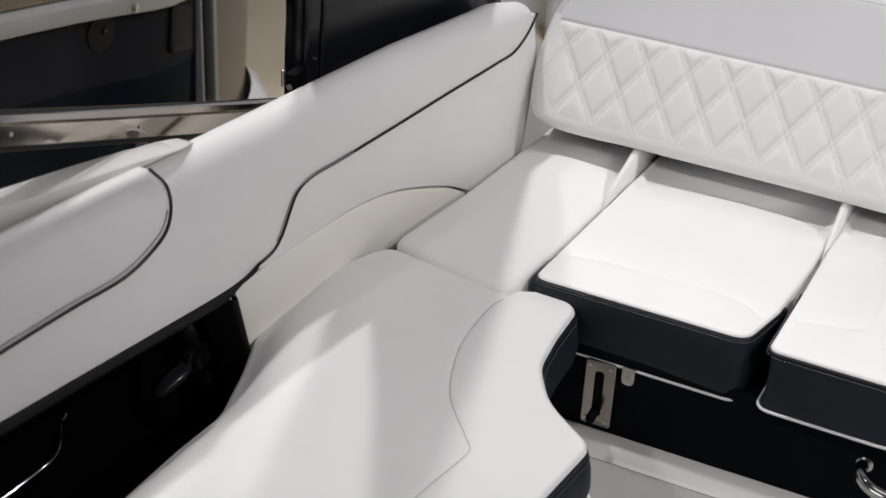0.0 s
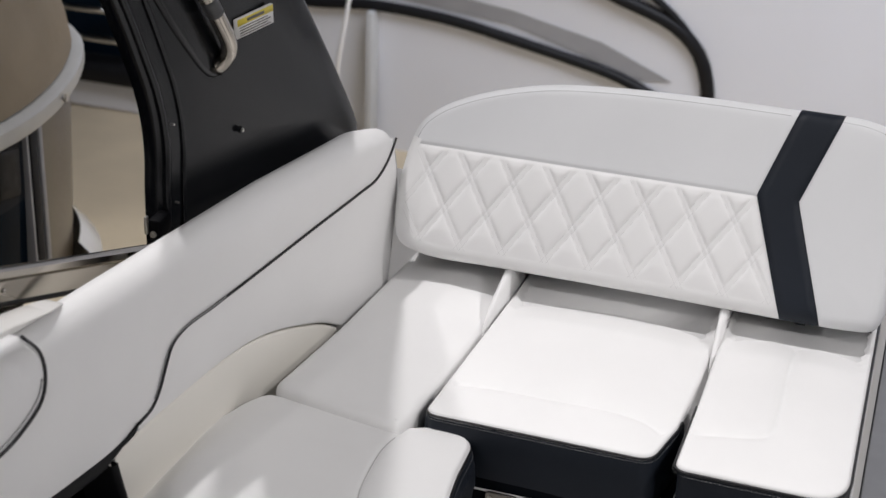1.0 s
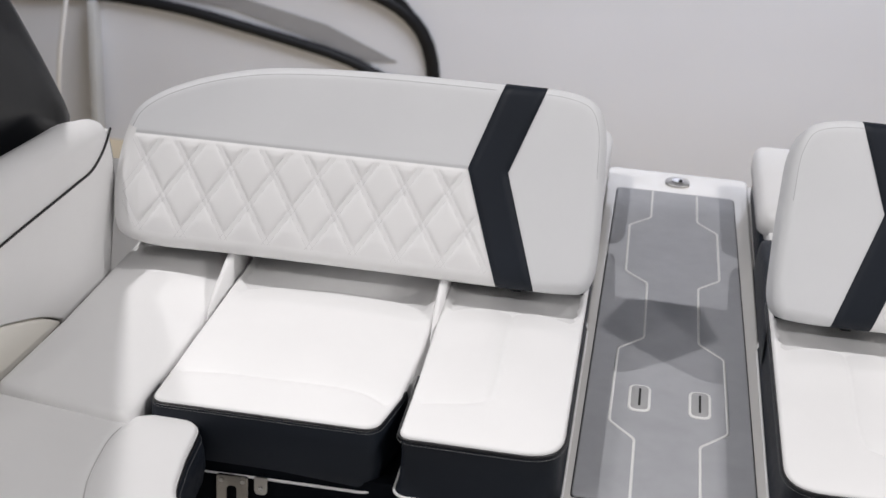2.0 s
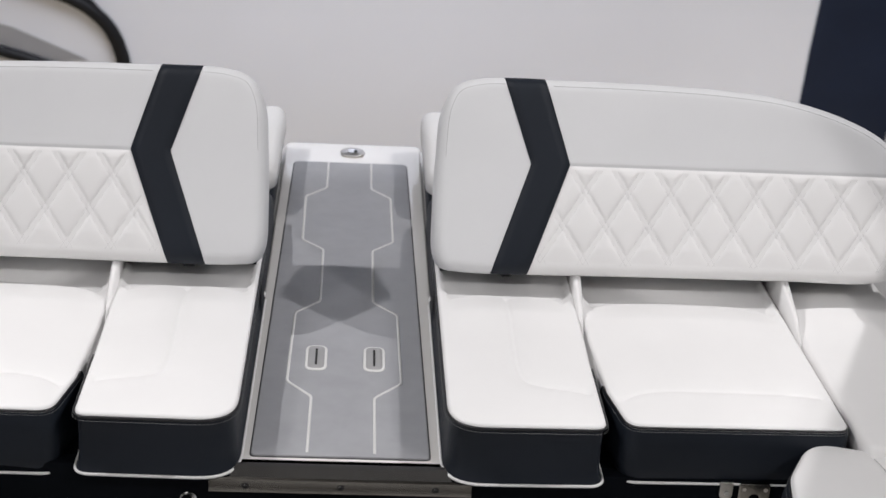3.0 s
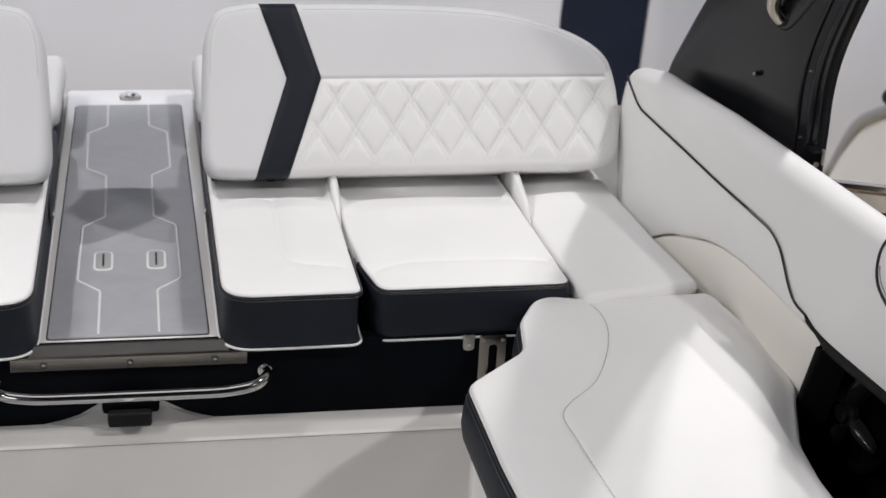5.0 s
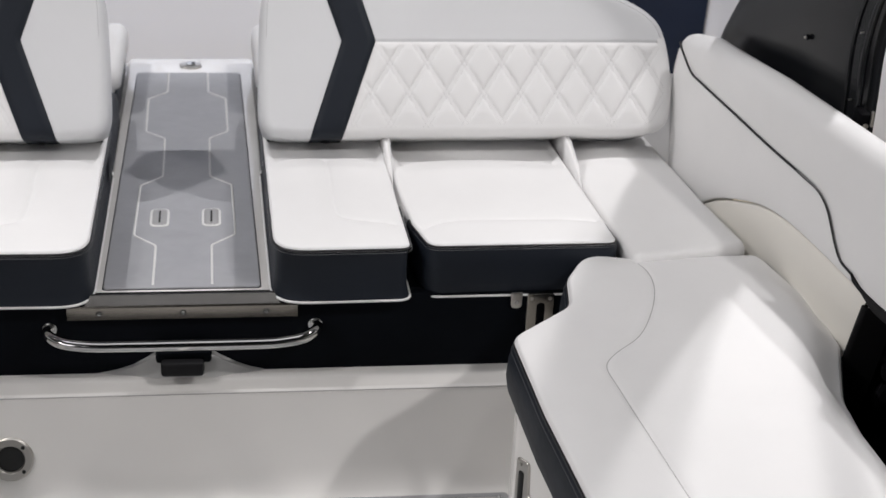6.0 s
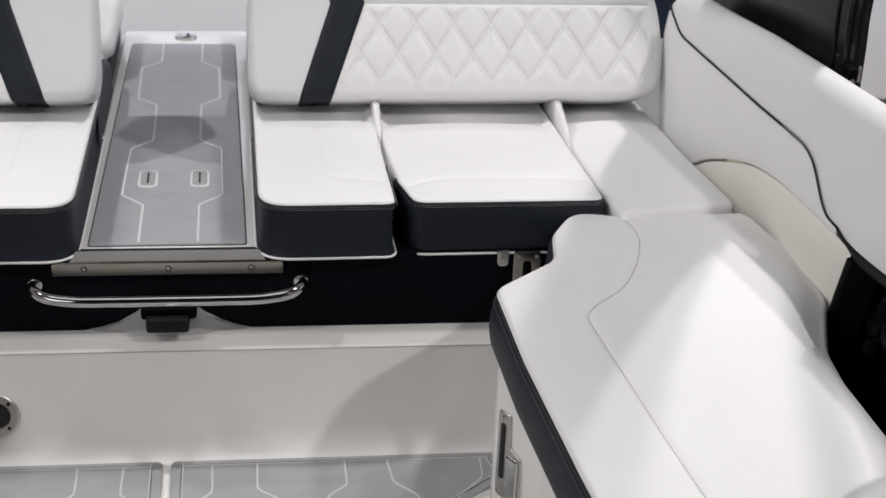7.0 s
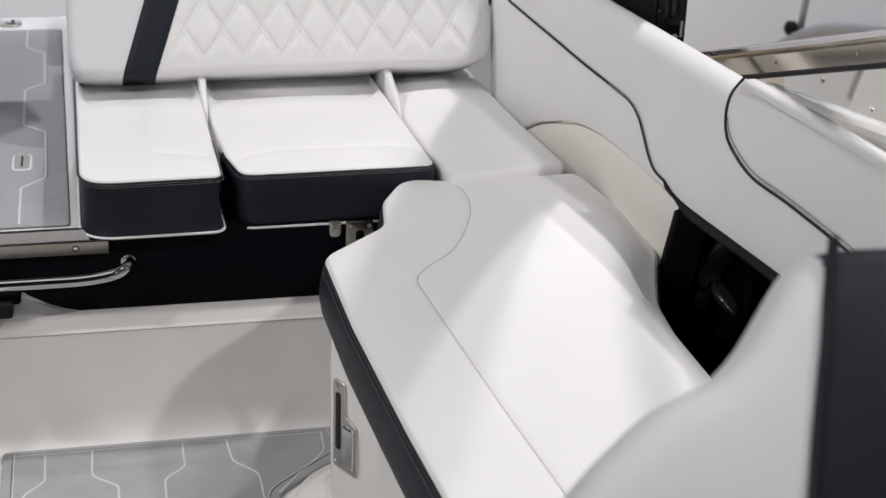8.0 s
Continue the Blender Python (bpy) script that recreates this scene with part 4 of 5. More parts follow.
def side_wall(s):
    t = thing("side_wall", label="white padded cockpit side wall with black piping", category="boat side", kind="structure")
    pipe = spline(PIPE if s > 0 else PIPE_PORT, step=0.01)
    # upper pad rolls outwards over the gunwale
    top = [(0.416, 0.690), (0.412, 0.705), (0.400, 0.722), (0.37, 0.737), (0.31, 0.752), (0.20, 0.757), (0.05, 0.757), (-0.2, 0.757), (-0.5, 0.757), (-1.0, 0.757), (FORE, 0.757)]
    low = [(FORE, 0.508), (-0.75, 0.509), (-0.646, 0.508), (-0.45, 0.505), (-0.35, 0.504), (-0.31, 0.512)]
    o = np.concatenate([spline(top, step=0.012)[::-1], pipe[1:], np.array(low)[::-1]])
    d_pts = [o[0]]
    for p in o[1:]:
        if np.linalg.norm(p - d_pts[-1]) > 0.003:
            d_pts.append(p)
    o = np.array(d_pts)

    bend = 0.044
    rise = lambda u: 0.017 * float(np.clip((0.37 - u) / 0.28, 0, 1)) ** 0.7

    def over(u, v, w):
        """The pad follows the wall and then rolls outwards over the gunwale."""
        start = 0.675 + rise(u)
        v = v + rise(u) * min(max(0.0, (v - 0.69) / 0.05), 1.0)
        a = min(max(0.0, (v - start) / bend), math.pi / 2)
        rest = max(0.0, v - start - bend * math.pi / 2)
        x = wall_x(u, min(v, start)) + bend * (1 - math.cos(a)) + rest - w * math.cos(a)
        z = min(v, start) + bend * math.sin(a) + w * math.sin(a) - 1.0 * rest
        return (x, u, z)

    v, f, _ = pad(o, over, 0.005, 0.04, 0.006, 0.05, step=0.014, cap=False)
    build("upper_panel", v, f, VINYL, t, "", s)
    line = [(wall_x(y, z) - 0.0005, y, z) for y, z in pipe]
    v, f = tube(line, 0.0021, 8)
    build("black_piping", v, f, PIPING, t, "black piping", s)
    v, f = tube([(wall_x(y - 0.009, z) - 0.0022, y - 0.009, z + 0.002) for y, z in pipe if -0.245 < y < -0.06], 0.0009, 5)
    build("wall_seam", v, f, THREAD, t, "", s)
    # lower pad
    arc = spline([(0.234, 0.424), (0.19, 0.450), (0.122, 0.478), (0.05, 0.502), (-0.008, 0.514), (-0.08, 0.518), (-0.16, 0.515), (-0.235, 0.510), (-0.28, 0.506)], step=0.012)
    rear = [(0.425, 0.66), (0.430, 0.62), (0.42, 0.55), (0.40, 0.47), (0.385, 0.40)]
    o = np.concatenate([pipe[::-1] + (0, -0.002), spline(rear, step=0.015), [(0.24, 0.40)], arc])
    v, f, _ = pad(o, on_wall(0.002), 0.004, 0.05, 0.005, 0.05, step=0.016)
    build("lower_panel", v, f, VINYL, t, "", s)
    o = np.concatenate([arc[::-1] + (0, -0.003), [(0.24, 0.36), (-0.300, 0.28), (-0.315, 0.34), (-0.328, 0.41), (-0.340, 0.47), (-0.345, 0.492), (-0.328, 0.503)]])
    v, f, _ = pad(o, on_wall(0.006), 0.006, 0.010, 0.006, 0.04, step=0.018)
    build("cream_panel", v, f, CREAM, t, "cream vinyl corner panel", s)
    # aft end return of the wall
    rear3 = spline([(0.385, 0.36)] + rear[::-1] + [(0.421, 0.676)], step=0.02)
    v = [(wall_x(y, z, off), y + 0.3 * off, z - 0.3 * off) for y, z in rear3 for off in (0.002, 0.02, 0.05, 0.10)]
    f = [(4 * i + j, 4 * i + j + 1, 4 * i + j + 5, 4 * i + j + 4) for i in range(len(rear3) - 1) for j in range(3)]
    build("end_return", v, f, VINYL, t, "", s)
    # gunwale top and outer hull
    ys = np.linspace(0.26, FORE, 40)
    prof = [(0.030, -0.03), (0.040, -0.006), (0.055, 0.0), (0.075, -0.004), (0.090, -0.016), (0.098, -0.05), (0.12, -0.4), (0.05, -0.9), (-0.3, -1.19)]
    v = [(wall_x(y, 0.70, a), y, 0.668 + z) for y in ys for a, z in prof]
    k = len(prof)
    f = [(i * k + j, i * k + j + 1, (i + 1) * k + j + 1, (i + 1) * k + j) for i in range(len(ys) - 1) for j in range(k - 1)]
    build("gunwale", v, f, GEL, t, "glossy white gunwale", s)
    tip = 0.335 if s < 0 else 0.385
    ys = np.concatenate([np.linspace(-tip, -0.52, 20), np.linspace(-0.55, FORE, 24)])
    inner = lambda y: float(np.interp(-y, [tip, tip + 0.03, tip + 0.07], [0.052, 0.030, 0.018]))
    under = lambda y: float(np.interp(-y, [tip, tip + 0.03, tip + 0.08, 0.80], [0.716, 0.735, 0.744, 0.748]))
    rise_at = lambda y: max(under(y), (0.744 if s < 0 else 0.737) + 0.118 * (-tip - 0.03 - y))
    cap_top = lambda y: under(y) + 0.0006 + (rise_at(y) - under(y)) * min(1.0, max(0.0, -tip - y) / 0.13)
    skirt = lambda y: min(1.0, 0.1 + max(0.0, -tip - y) / 0.22)
    v = []
    for y in ys:
        i, lo, hi, w = inner(y), under(y), cap_top(y), skirt(y)
        e = min(0.004, 0.4 * (hi - lo))
        v += [(wall_x(y, 0.70, a), y, z) for a, z in ((i + 0.035, lo - 0.004), (i + 0.002, lo), (i, lo + e), (i, hi - 0.5 * e), (i + e, hi), (0.055, hi + 0.002 * w), (0.055 + 0.011 * w, hi - 0.003), (0.055 + 0.017 * w, hi - 0.018), (0.055 + 0.025 * w, hi - 0.10))]
    k = 9
    f = [(i * k + j, i * k + j + 1, (i + 1) * k + j + 1, (i + 1) * k + j) for i in range(len(ys) - 1) for j in range(k - 1)]
    build("gunwale_cap", v, f, GEL, t, "glossy white gunwale cap", s, sharp=40)
    # forward pod pad
    o = np.concatenate([spline([(-0.80, 0.612), (-0.757, 0.6155), (-0.62, 0.624), (-0.53, 0.627), (-0.487, 0.640), (-0.452, 0.662), (-0.441, 0.693), (-0.446, 0.726), (-0.472, 0.758)], step=0.01), [(-0.52, 0.760), (-0.58, 0.760), (-0.8, 0.762), (FORE, 0.765), (FORE, 0.60)]])
    pod_edge = spline([(FORE, 0.60), (-1.2, 0.606), (-0.80, 0.612), (-0.757, 0.6155), (-0.62, 0.624), (-0.53, 0.627), (-0.487, 0.640), (-0.452, 0.662), (-0.441, 0.693), (-0.446, 0.726), (-0.472, 0.760)], step=0.01)
    if s < 0:
        o, pod_edge = o - (0.012, 0.004), pod_edge - (0.012, 0.004)
    p = thing("side_pod_pad", (s * 1.15, -0.8, 0.68), label="white padded side pod with black piping on the side wall", category="boat side", group="side pods")
    v, f, _ = pad(o, on_wall(-0.010), 0.010, 0.02, 0.012, 0.06, relief=lambda u, v, d: -0.042 * np.clip((v - 0.69) / 0.07, 0, 1) ** 2, step=0.016)
    build("padding", v, f, VINYL, p, "", s)
    v, f = tube([(wall_x(y, z) - 0.009, y - 0.002, z) for y, z in pod_edge], 0.0023, 8)
    build("piping", v, f, PIPING, p, "black piping", s)
    v, f = tube([(wall_x(y - 0.008, z + 0.009) - 0.0115, y - 0.010, z + 0.010) for y, z in pod_edge[8:-8]], 0.0009, 5)
    build("seam", v, f, THREAD, p, "", s)
    # dark recess with a propeller-shaped fitting
    n = thing("side_recess", label="deep black storage recess below the side wall padding", category="boat side", kind="structure")
    back = lambda u, v, off: (wall_x(u, v, off), u, v)
    b = 0.10
    a, c = -0.340, FORE
    v = [back(a, 0.505, 0.0), back(c, 0.51, 0.0), back(c, 0.51, b), back(a + 0.12, 0.505, b), back(a + 0.05, 0.22, 0.0), back(c, 0.22, 0.0), back(c, 0.22, b), back(a + 0.12, 0.22, b)]
    f = [(0, 3, 2, 1), (3, 7, 6, 2), (0, 4, 7, 3), (4, 5, 6, 7), (1, 2, 6, 5)]
    build("recess_shell", v, f, NOOK, n, "", s, sharp=20)
    # black strip added where the cream panel falls into shade
    edge = spline([(-0.346, 0.495), (-0.341, 0.47), (-0.329, 0.41), (-0.316, 0.34), (-0.301, 0.275)], step=0.02)
    section = [(0.004, 0.004), (-0.008, 0.003), (-0.011, 0.0), (-0.009, -0.005), (-0.002, -0.008), (0.050, -0.010)]
    v = [(wall_x(y, z, off), y + dy, z) for y, z in edge for off, dy in section]
    k = len(section)
    f = [(k * i + j, k * i + j + 1, k * i + k + j + 1, k * i + k + j) for i in range(len(edge) - 1) for j in range(k - 1)]
    build("recess_shade_strip", v, f, RUBBER, n, "black strip for the shade at the recess edge", s)
    lip = np.concatenate([spline([(-0.282, 0.523), (-0.315, 0.514), (-0.36, 0.510), (-0.50, 0.510), (-1.0, 0.511), (FORE, 0.511)], step=0.02), spline([(FORE, 0.492), (-1.0, 0.492), (-0.50, 0.491), (-0.40, 0.490), (-0.358, 0.492), (-0.330, 0.502), (-0.300, 0.515)], step=0.02)])
    v, f, _ = pad(lip, on_wall(-0.004), 0.005, 0.016, 0.002, 0.01, step=0.02)
    build("recess_lip", v, f, RUBBER, n, "matt black lip", s)
    part("recess_bottom", box((0.97, FORE, 0.20), (1.36, -0.32, 0.235), 0.004), NOOK, n, "", s)
    rod = thing("recess_hook", (s * 1.2, -0.64, 0.35), label="thin bent chrome rod in the dark recess", category="hook", group="recess hooks")
    v, f = tube(spline([(wall_x(y, z, 0.09), y, z) for y, z in ((-0.575, 0.392), (-0.582, 0.372), (-0.588, 0.345), (-0.605, 0.330), (-0.66, 0.322), (-0.74, 0.312))], step=0.01), 0.004, 8)
    build("rod", v, f, CHROME, rod, "", s)
    fan = thing("recessed_speaker", (s * 1.18, -0.342, 0.368), label="black speaker with a bladed grille set in the recess", category="speaker", group="recessed speakers")
    cx, cy, cz = wall_x(-0.342, 0.368, 0.085), -0.342, 0.368
    nrm = Vector((-1, -0.178, 0.043)).normalized()
    side = Vector((-0.178, 1, 0)).normalized()
    up = nrm.cross(side)
    up = up if up.z > 0 else -up
    v, f = ring_mesh((cx, cy, cz), tuple(nrm), 0.105, 0.088, 0.006, 40)
    build("rim", v, f, NOOK, fan, "", s)
    hub = part("hub", disc((cx, cy, cz), tuple(nrm), 0.024, 0.028, 24, 0.009), GLOSS, fan, "glossy black hub", s)
    for q in range(4):
        ang = radians(98 + 90 * q)
        d = side * math.cos(ang) + up * math.sin(ang)
        e = side * -math.sin(ang) + up * math.cos(ang)
        cen = Vector((cx, cy, cz))
        v, f = [], []
        for r, w, h in ((0.018, 0.008, 0.022), (0.034, 0.011, 0.027), (0.052, 0.014, 0.026), (0.069, 0.014, 0.022), (0.081, 0.010, 0.015), (0.086, 0.003, 0.008)):
            for q2 in range(9):
                b = math.pi * q2 / 8
                v.append(tuple(cen + d * (r + 0.006 * math.sin(b)) + e * (-w * math.cos(b) + r * 0.18) + nrm * (h * math.sin(b) ** 0.7 + 0.3 * w * math.cos(b) + 0.004)))
        f = [(9 * i + j, 9 * i + j + 1, 9 * i + j + 10, 9 * i + j + 9) for i in range(5) for j in range(8)] + [tuple(45 + j for j in range(9))]
        build("blade", v, f, GLOSS, hub, "", s)


# ---- windshield wings ----
def wing(s):
    t = thing("windshield_wing", (s * 1.22, -0.4, 0.7), label="clear side windshield with a polished stainless frame", category="windshield", group="windshield wings")
    a, b = np.array((1.205, 0.02, 0.636)), np.array((1.235, -1.35, 1.152))
    prof = [(0.010, -0.048), (0.014, -0.03), (0.012, -0.010), (0.006, -0.002), (-0.004, 0.0), (-0.014, -0.004), (-0.017, -0.012), (-0.012, -0.018), (-0.006, -0.020), (-0.006, -0.050), (0.002, -0.052)]
    us = np.linspace(0, 1, 14)
    v = [tuple(a + (b - a) * u + (x, -0.012 * math.sin(math.pi * u), z)) for u in us for x, z in prof]
    k = len(prof)
    f = [(i * k + j, (i + 1) * k + j, (i + 1) * k + (j + 1) % k, i * k + (j + 1) % k) for i in range(len(us) - 1) for j in range(k)]
    rail = build("frame_rail", v, f, RAIL, t, "polished stainless rail", s, sharp=40)
    v, f = tube([tuple(a + (b - a) * u + (-0.002, 0, -0.055)) for u in us], 0.0055, 8)
    build("gasket", v, f, RUBBER, rail, "black rubber gasket", s)
    v = [tuple(a + (b - a) * u + (0.004, 0, -0.056)) for u in us] + [(1.225 + 0.03 * u, 0.02 - 1.37 * u, 0.60) for u in us]
    m = len(us)
    f = [(i, i + 1, m + i + 1, m + i) for i in range(m - 1)]
    ob = build("pane", v, f, GLASS, t, "", s)
    ob.visible_shadow = False
    for u in (0.12, 0.30, 0.48, 0.66):
        c = a + (b - a) * u + (-0.0065, 0, -0.036)
        part("screw", disc(tuple(c), (-1, 0, 0), 0.003, 0.0015, 12, 0.0005), STEEL, rail, "", s)
    for y, z in ((-0.52, 0.769), (-0.678, 0.780)) if s > 0 else ():
        part("pane_bolt", disc((1.226, y, z), (-1, 0, 0), 0.004, 0.003, 12, 0.001), STEEL, ob, "", s)
    return t


# ---- tower legs ----
def tower_leg(s):
    t = thing("wakeboard_tower", (s * 1.1, 0.15, 0.75), label="black powder-coated wakeboard tower leg beside the gunwale", category="boat tower", group="wakeboard towers")
    back = [(0.36, 0.60), (0.41, 0.65), (0.428, 0.680), (0.429, 0.700), (0.383, 0.790), (0.335, 0.872), (0.293, 0.940), (0.235, 1.030), (0.14, 1.17), (0.0, 1.38), (-0.18, 1.62), (-0.38, 1.88)]
    front = [(-0.52, 1.80), (-0.31, 1.48), (-0.175, 1.24), (-0.088, 1.045), (-0.055, 0.960), (-0.030, 0.880), (-0.023, 0.810), (-0.030, 0.74), (-0.036, 0.66)]
    rear_line, fore_line = np.array(back), np.array(front)[::-1]

    def lean(u, v):
        """The plate turns outboard from its rear edge to its front edge."""
        ub, uf = np.interp(v, rear_line[:, 1], rear_line[:, 0]), np.interp(v, fore_line[:, 1], fore_line[:, 0])
        return 0.075 + 0.043 * float(np.clip((ub - u) / (ub - uf + 1e-6), 0, 1.05))

    to3 = lambda u, v, w: (wall_x(u, v, lean(u, v)) - w, u, v)

    def face(u, v, w):
        m = lean(u, v) - 0.075
        return to3(u + 1.4 * m, v - 0.5 * m, w)

    o = np.concatenate([spline([(y - 0.013 * s, z) for y, z in back], step=0.03), spline(front, step=0.02)])
    v, f, _ = pad(o, to3, 0.010, 0.028, 0.014, 0.14, step=0.03)
    leg = build("leg_plate", v, f, ARCH, t, "", s)
    rim = spline(front, step=0.02)
    inner = rim + (0.033, 0.004)
    for off, rad in ((0.006, 0.006), (0.040, 0.004)):
        line = [to3(y + off, z, 0.004) for y, z in rim]
        v, f = tube(line, rad, 8)
        build("flange", v, f, ARCH, leg, "", s)
    for y, z in ((-0.012, 0.725), (-0.008, 0.845)):
        part("rivet", disc(to3(y, z, 0.006), (-1, -0.1, 0), 0.0018, 0.006, 8), STEEL, leg, "", s)
    part("bolt", disc(face(0.080, 0.810, 0.012), (-1, -0.178, 0.043), 0.0030, 0.008, 12, 0.001), STEEL, leg, "steel bolt", s)
    part("washer", disc(face(0.080, 0.810, 0.011), (-1, -0.178, 0.043), 0.0055, 0.006, 6, 0.001), ARCH, leg, "", s)
    x0 = wall_x(-0.05, 0.71, 0.098)
    part("clamp", box((x0 + 0.002, -0.072, 0.690), (x0 + 0.022, -0.032, 0.720), 0.005), NOOK, t, "", s)
    part("steel_pin", disc((x0 + 0.012, -0.070, 0.698), (0, -1, 0), 0.005, 0.006, 14, 0.002), STEEL, t, "", s)
    part("lever", box((x0 + 0.019, -0.078, 0.698), (x0 + 0.024, -0.071, 0.726), 0.0015), STEEL, t, "", s)
    # warning label
    l = thing("warning_label", (s * 1.09, 0.14, 0.957), label="small white and yellow warning label with unreadable print", category="label", group="tower labels")
    y0, y1 = (0.086, 0.180) if s < 0 else (0.058, 0.144)
    rise = lambda y: 0.0

    def slip(ya, yb, za, zb, lift):
        q = [face(y, z + rise(y), 0.0155 + lift) for y, z in ((ya, za), (yb, za), (yb, zb), (ya, zb))]
        return [*q, *[face(y, z + rise(y), 0.010) for y, z in ((ya, za), (yb, za), (yb, zb), (ya, zb))]], [(0, 1, 2, 3), (0, 4, 5, 1), (1, 5, 6, 2), (2, 6, 7, 3), (3, 7, 4, 0)]

    v, f = slip(y0, y1, 0.950, 0.979, 0.0)
    sheet = build("sheet", v, f, LABEL_W, l, "", s)
    v, f = slip(y0 + 0.001, y1 - 0.001, 0.9685, 0.9782, 0.0006)
    build("yellow_band", v, f, LABEL_Y, sheet, "", s)
    for q in range(4):
        v, f = slip(y0 + 0.006, y1 - 0.008 - 0.008 * (q % 2), 0.9522 + 0.0040 * q, 0.9535 + 0.0040 * q, 0.0006)
        build("print_bar", v, f, LABEL_T, sheet, "", s)
    v, f = slip(y0 + 0.025, y1 - 0.025, 0.9713, 0.9755, 0.0012)
    build("print_bar", v, f, LABEL_T, sheet, "", s)
    # grab handle
    g = thing("tower_grab_handle", (s * 1.08, 0.03, 0.95), label="polished steel grab handle on the tower leg", category="handle", group="tower handles")
    path = [(-0.15, 1.21, 0.0), (-0.13, 1.19, 0.02), (-0.075, 1.13, 0.026), (-0.020, 1.055, 0.026), (0.016, 0.998, 0.026), (0.038, 0.955, 0.024), (0.042, 0.934, 0.014), (0.036, 0.918, 0.0)]
    v, f = tube(spline([face(y, z, w + 0.008) for y, z, w in path], step=0.008), 0.0125, 12)
    build("tube", v, f, RAIL, g, "", s)
    mid = spline([face(y, z, w + 0.008) for y, z, w in path[3:6]], step=0.006)
    v, f = tube(mid[3:9], 0.0129, 12)
    build("marking_band", v, f, material("handle_marking", (0.05, 0.05, 0.05), 0.4), g, "dark marking band", s)
    v, f, _ = pad(spline([(0.075, 0.915), (0.03, 0.905), (-0.035, 0.975), (-0.125, 1.14), (-0.105, 1.17), (-0.01, 1.06), (0.07, 0.97)], True, 0.012), lambda u, v, w: face(u, v, w + 0.011), 0.008, 0.01, -0.002, 0.05, step=0.03)
    build("backing_plate", v, f, ARCH, g, "", s)


for s in (1, -1):
    latch_plate(s)
    lounger(s)
    side_wall(s)
    wing(s)
    tower_leg(s)

# ---- helm seat ----
helm = thing("helm_seat", (0.8, -1.5, 0.2), label="white vinyl helm seat with a navy inner panel", category="boat seat")
sil = spline([(0.47, 0.74), (0.497, 0.817), (0.520, 0.834), (0.544, 0.853), (0.576, 0.874), (0.604, 0.890), (0.630, 0.899), (0.655, 0.907), (0.679, 0.923), (0.702, 0.946), (0.720, 0.965), (0.734, 0.977), (0.753, 0.984), (0.778, 0.986), (0.83, 0.985), (1.0, 0.975), (1.04, 0.93), (1.04, 0.66), (0.95, 0.58), (0.60, 0.58), (0.50, 0.62)], True, 0.003)
seam_u = lambda v: 0.757 - 0.32 * (0.99 - v)
tilt = lambda u, v, w: (u, -1.53 - 0.7 * (0.96 - v) - 0.82 * w, v + 0.57 * w)
v, f, _ = pad(sil, tilt, 0.030, 0.05, 0.012, 0.08, lines=[np.array([(seam_u(q), q) for q in np.arange(0.625, 0.950, 0.008)])], step=0.012, rim=8)
groups = {"bolster": [], "inner_panel": []}
va = np.array(v)
side = va[:, 0] - seam_u(va[:, 2])
for face in f:
    groups["inner_panel" if side[list(face)].mean() > 0 else "bolster"].append(face)
bolster = build("bolster", v, groups["bolster"], VINYL, helm, "white vinyl bolster")
build("inner_panel", v, groups["inner_panel"], NAVY, helm, "dark navy vinyl panel")
cord = []
for q in np.linspace(0.64, 0.992, 45):
    near = np.argsort(np.hypot(va[:, 0] - seam_u(q), va[:, 2] - q))[:6]
    cord.append((seam_u(q), va[near, 1].min() - 0.001, q))
v, f = tube(spline(cord[::4], step=0.01), 0.0045, 8)
build("seam_piping", v, f, NAVY, bolster)
part("pedestal", box((0.72, -1.70, 0.0), (0.98, -1.50, 0.60), 0.02), GELF, helm)

# ---- neighbouring boats and the hall behind ----
nb = thing("white_display_boat", (0, 3.6, FLOOR_Z), label="white boat hull with black rub rail behind the stern", category="boat")
xs, zs = np.linspace(-2.85, 5.5, 60), np.linspace(-0.75, 1.6, 16)
hull = lambda x, z: 3.55 + 0.02 * (x + 1) ** 2 * (x < -1) * 0.4 - 0.18 * max(0, z + 0.1) + 0.10 * max(0, -z - 0.1)
v = [(x, hull(x, z), z) for x in xs for z in zs]
k = len(zs)
f = [(i * k + j, (i + 1) * k + j, (i + 1) * k + j + 1, i * k + j + 1) for i in range(len(xs) - 1) for j in range(k - 1)]
build("hull_side", v, f, HULL_W, nb)


def hull_tube(name, pts, r, mat, label=""):
    line = spline([(x, hull(x, z) - 0.01, z) for x, z in pts], step=0.05)
    v, f = tube(line, r, 8)
    return build(name, v, f, mat, nb, label)


hull_tube("rub_rail", [(-2.84, -0.16), (-2.37, -0.165), (-2.13, -0.145), (-1.81, -0.165), (-1.59, -0.205), (-1.37, -0.25), (-1.17, -0.30), (-0.95, -0.40)], 0.022, RUBBER, "black rubber rub rail")
hull_tube("bow_rail", [(-2.2, 0.22), (-1.5, 0.12), (-1.18, 0.01), (-0.985, -0.07), (-0.895, -0.16), (-0.855, -0.27), (-0.84, -0.5)], 0.026, RUBBER, "black rubber bow edge")
hull_tube("bow_rail", [(-1.25, 0.14), (-1.05, 0.02), (-0.93, -0.10), (-0.87, -0.22)], 0.014, RUBBER)
band = [(x, hull(x, z) - 0.004, z) for x, z in ((-2.1, -0.03), (-1.6, -0.09), (-1.25, -0.17), (-0.98, -0.29), (-1.12, -0.30), (-1.35, -0.22), (-1.6, -0.15), (-2.1, -0.10))]
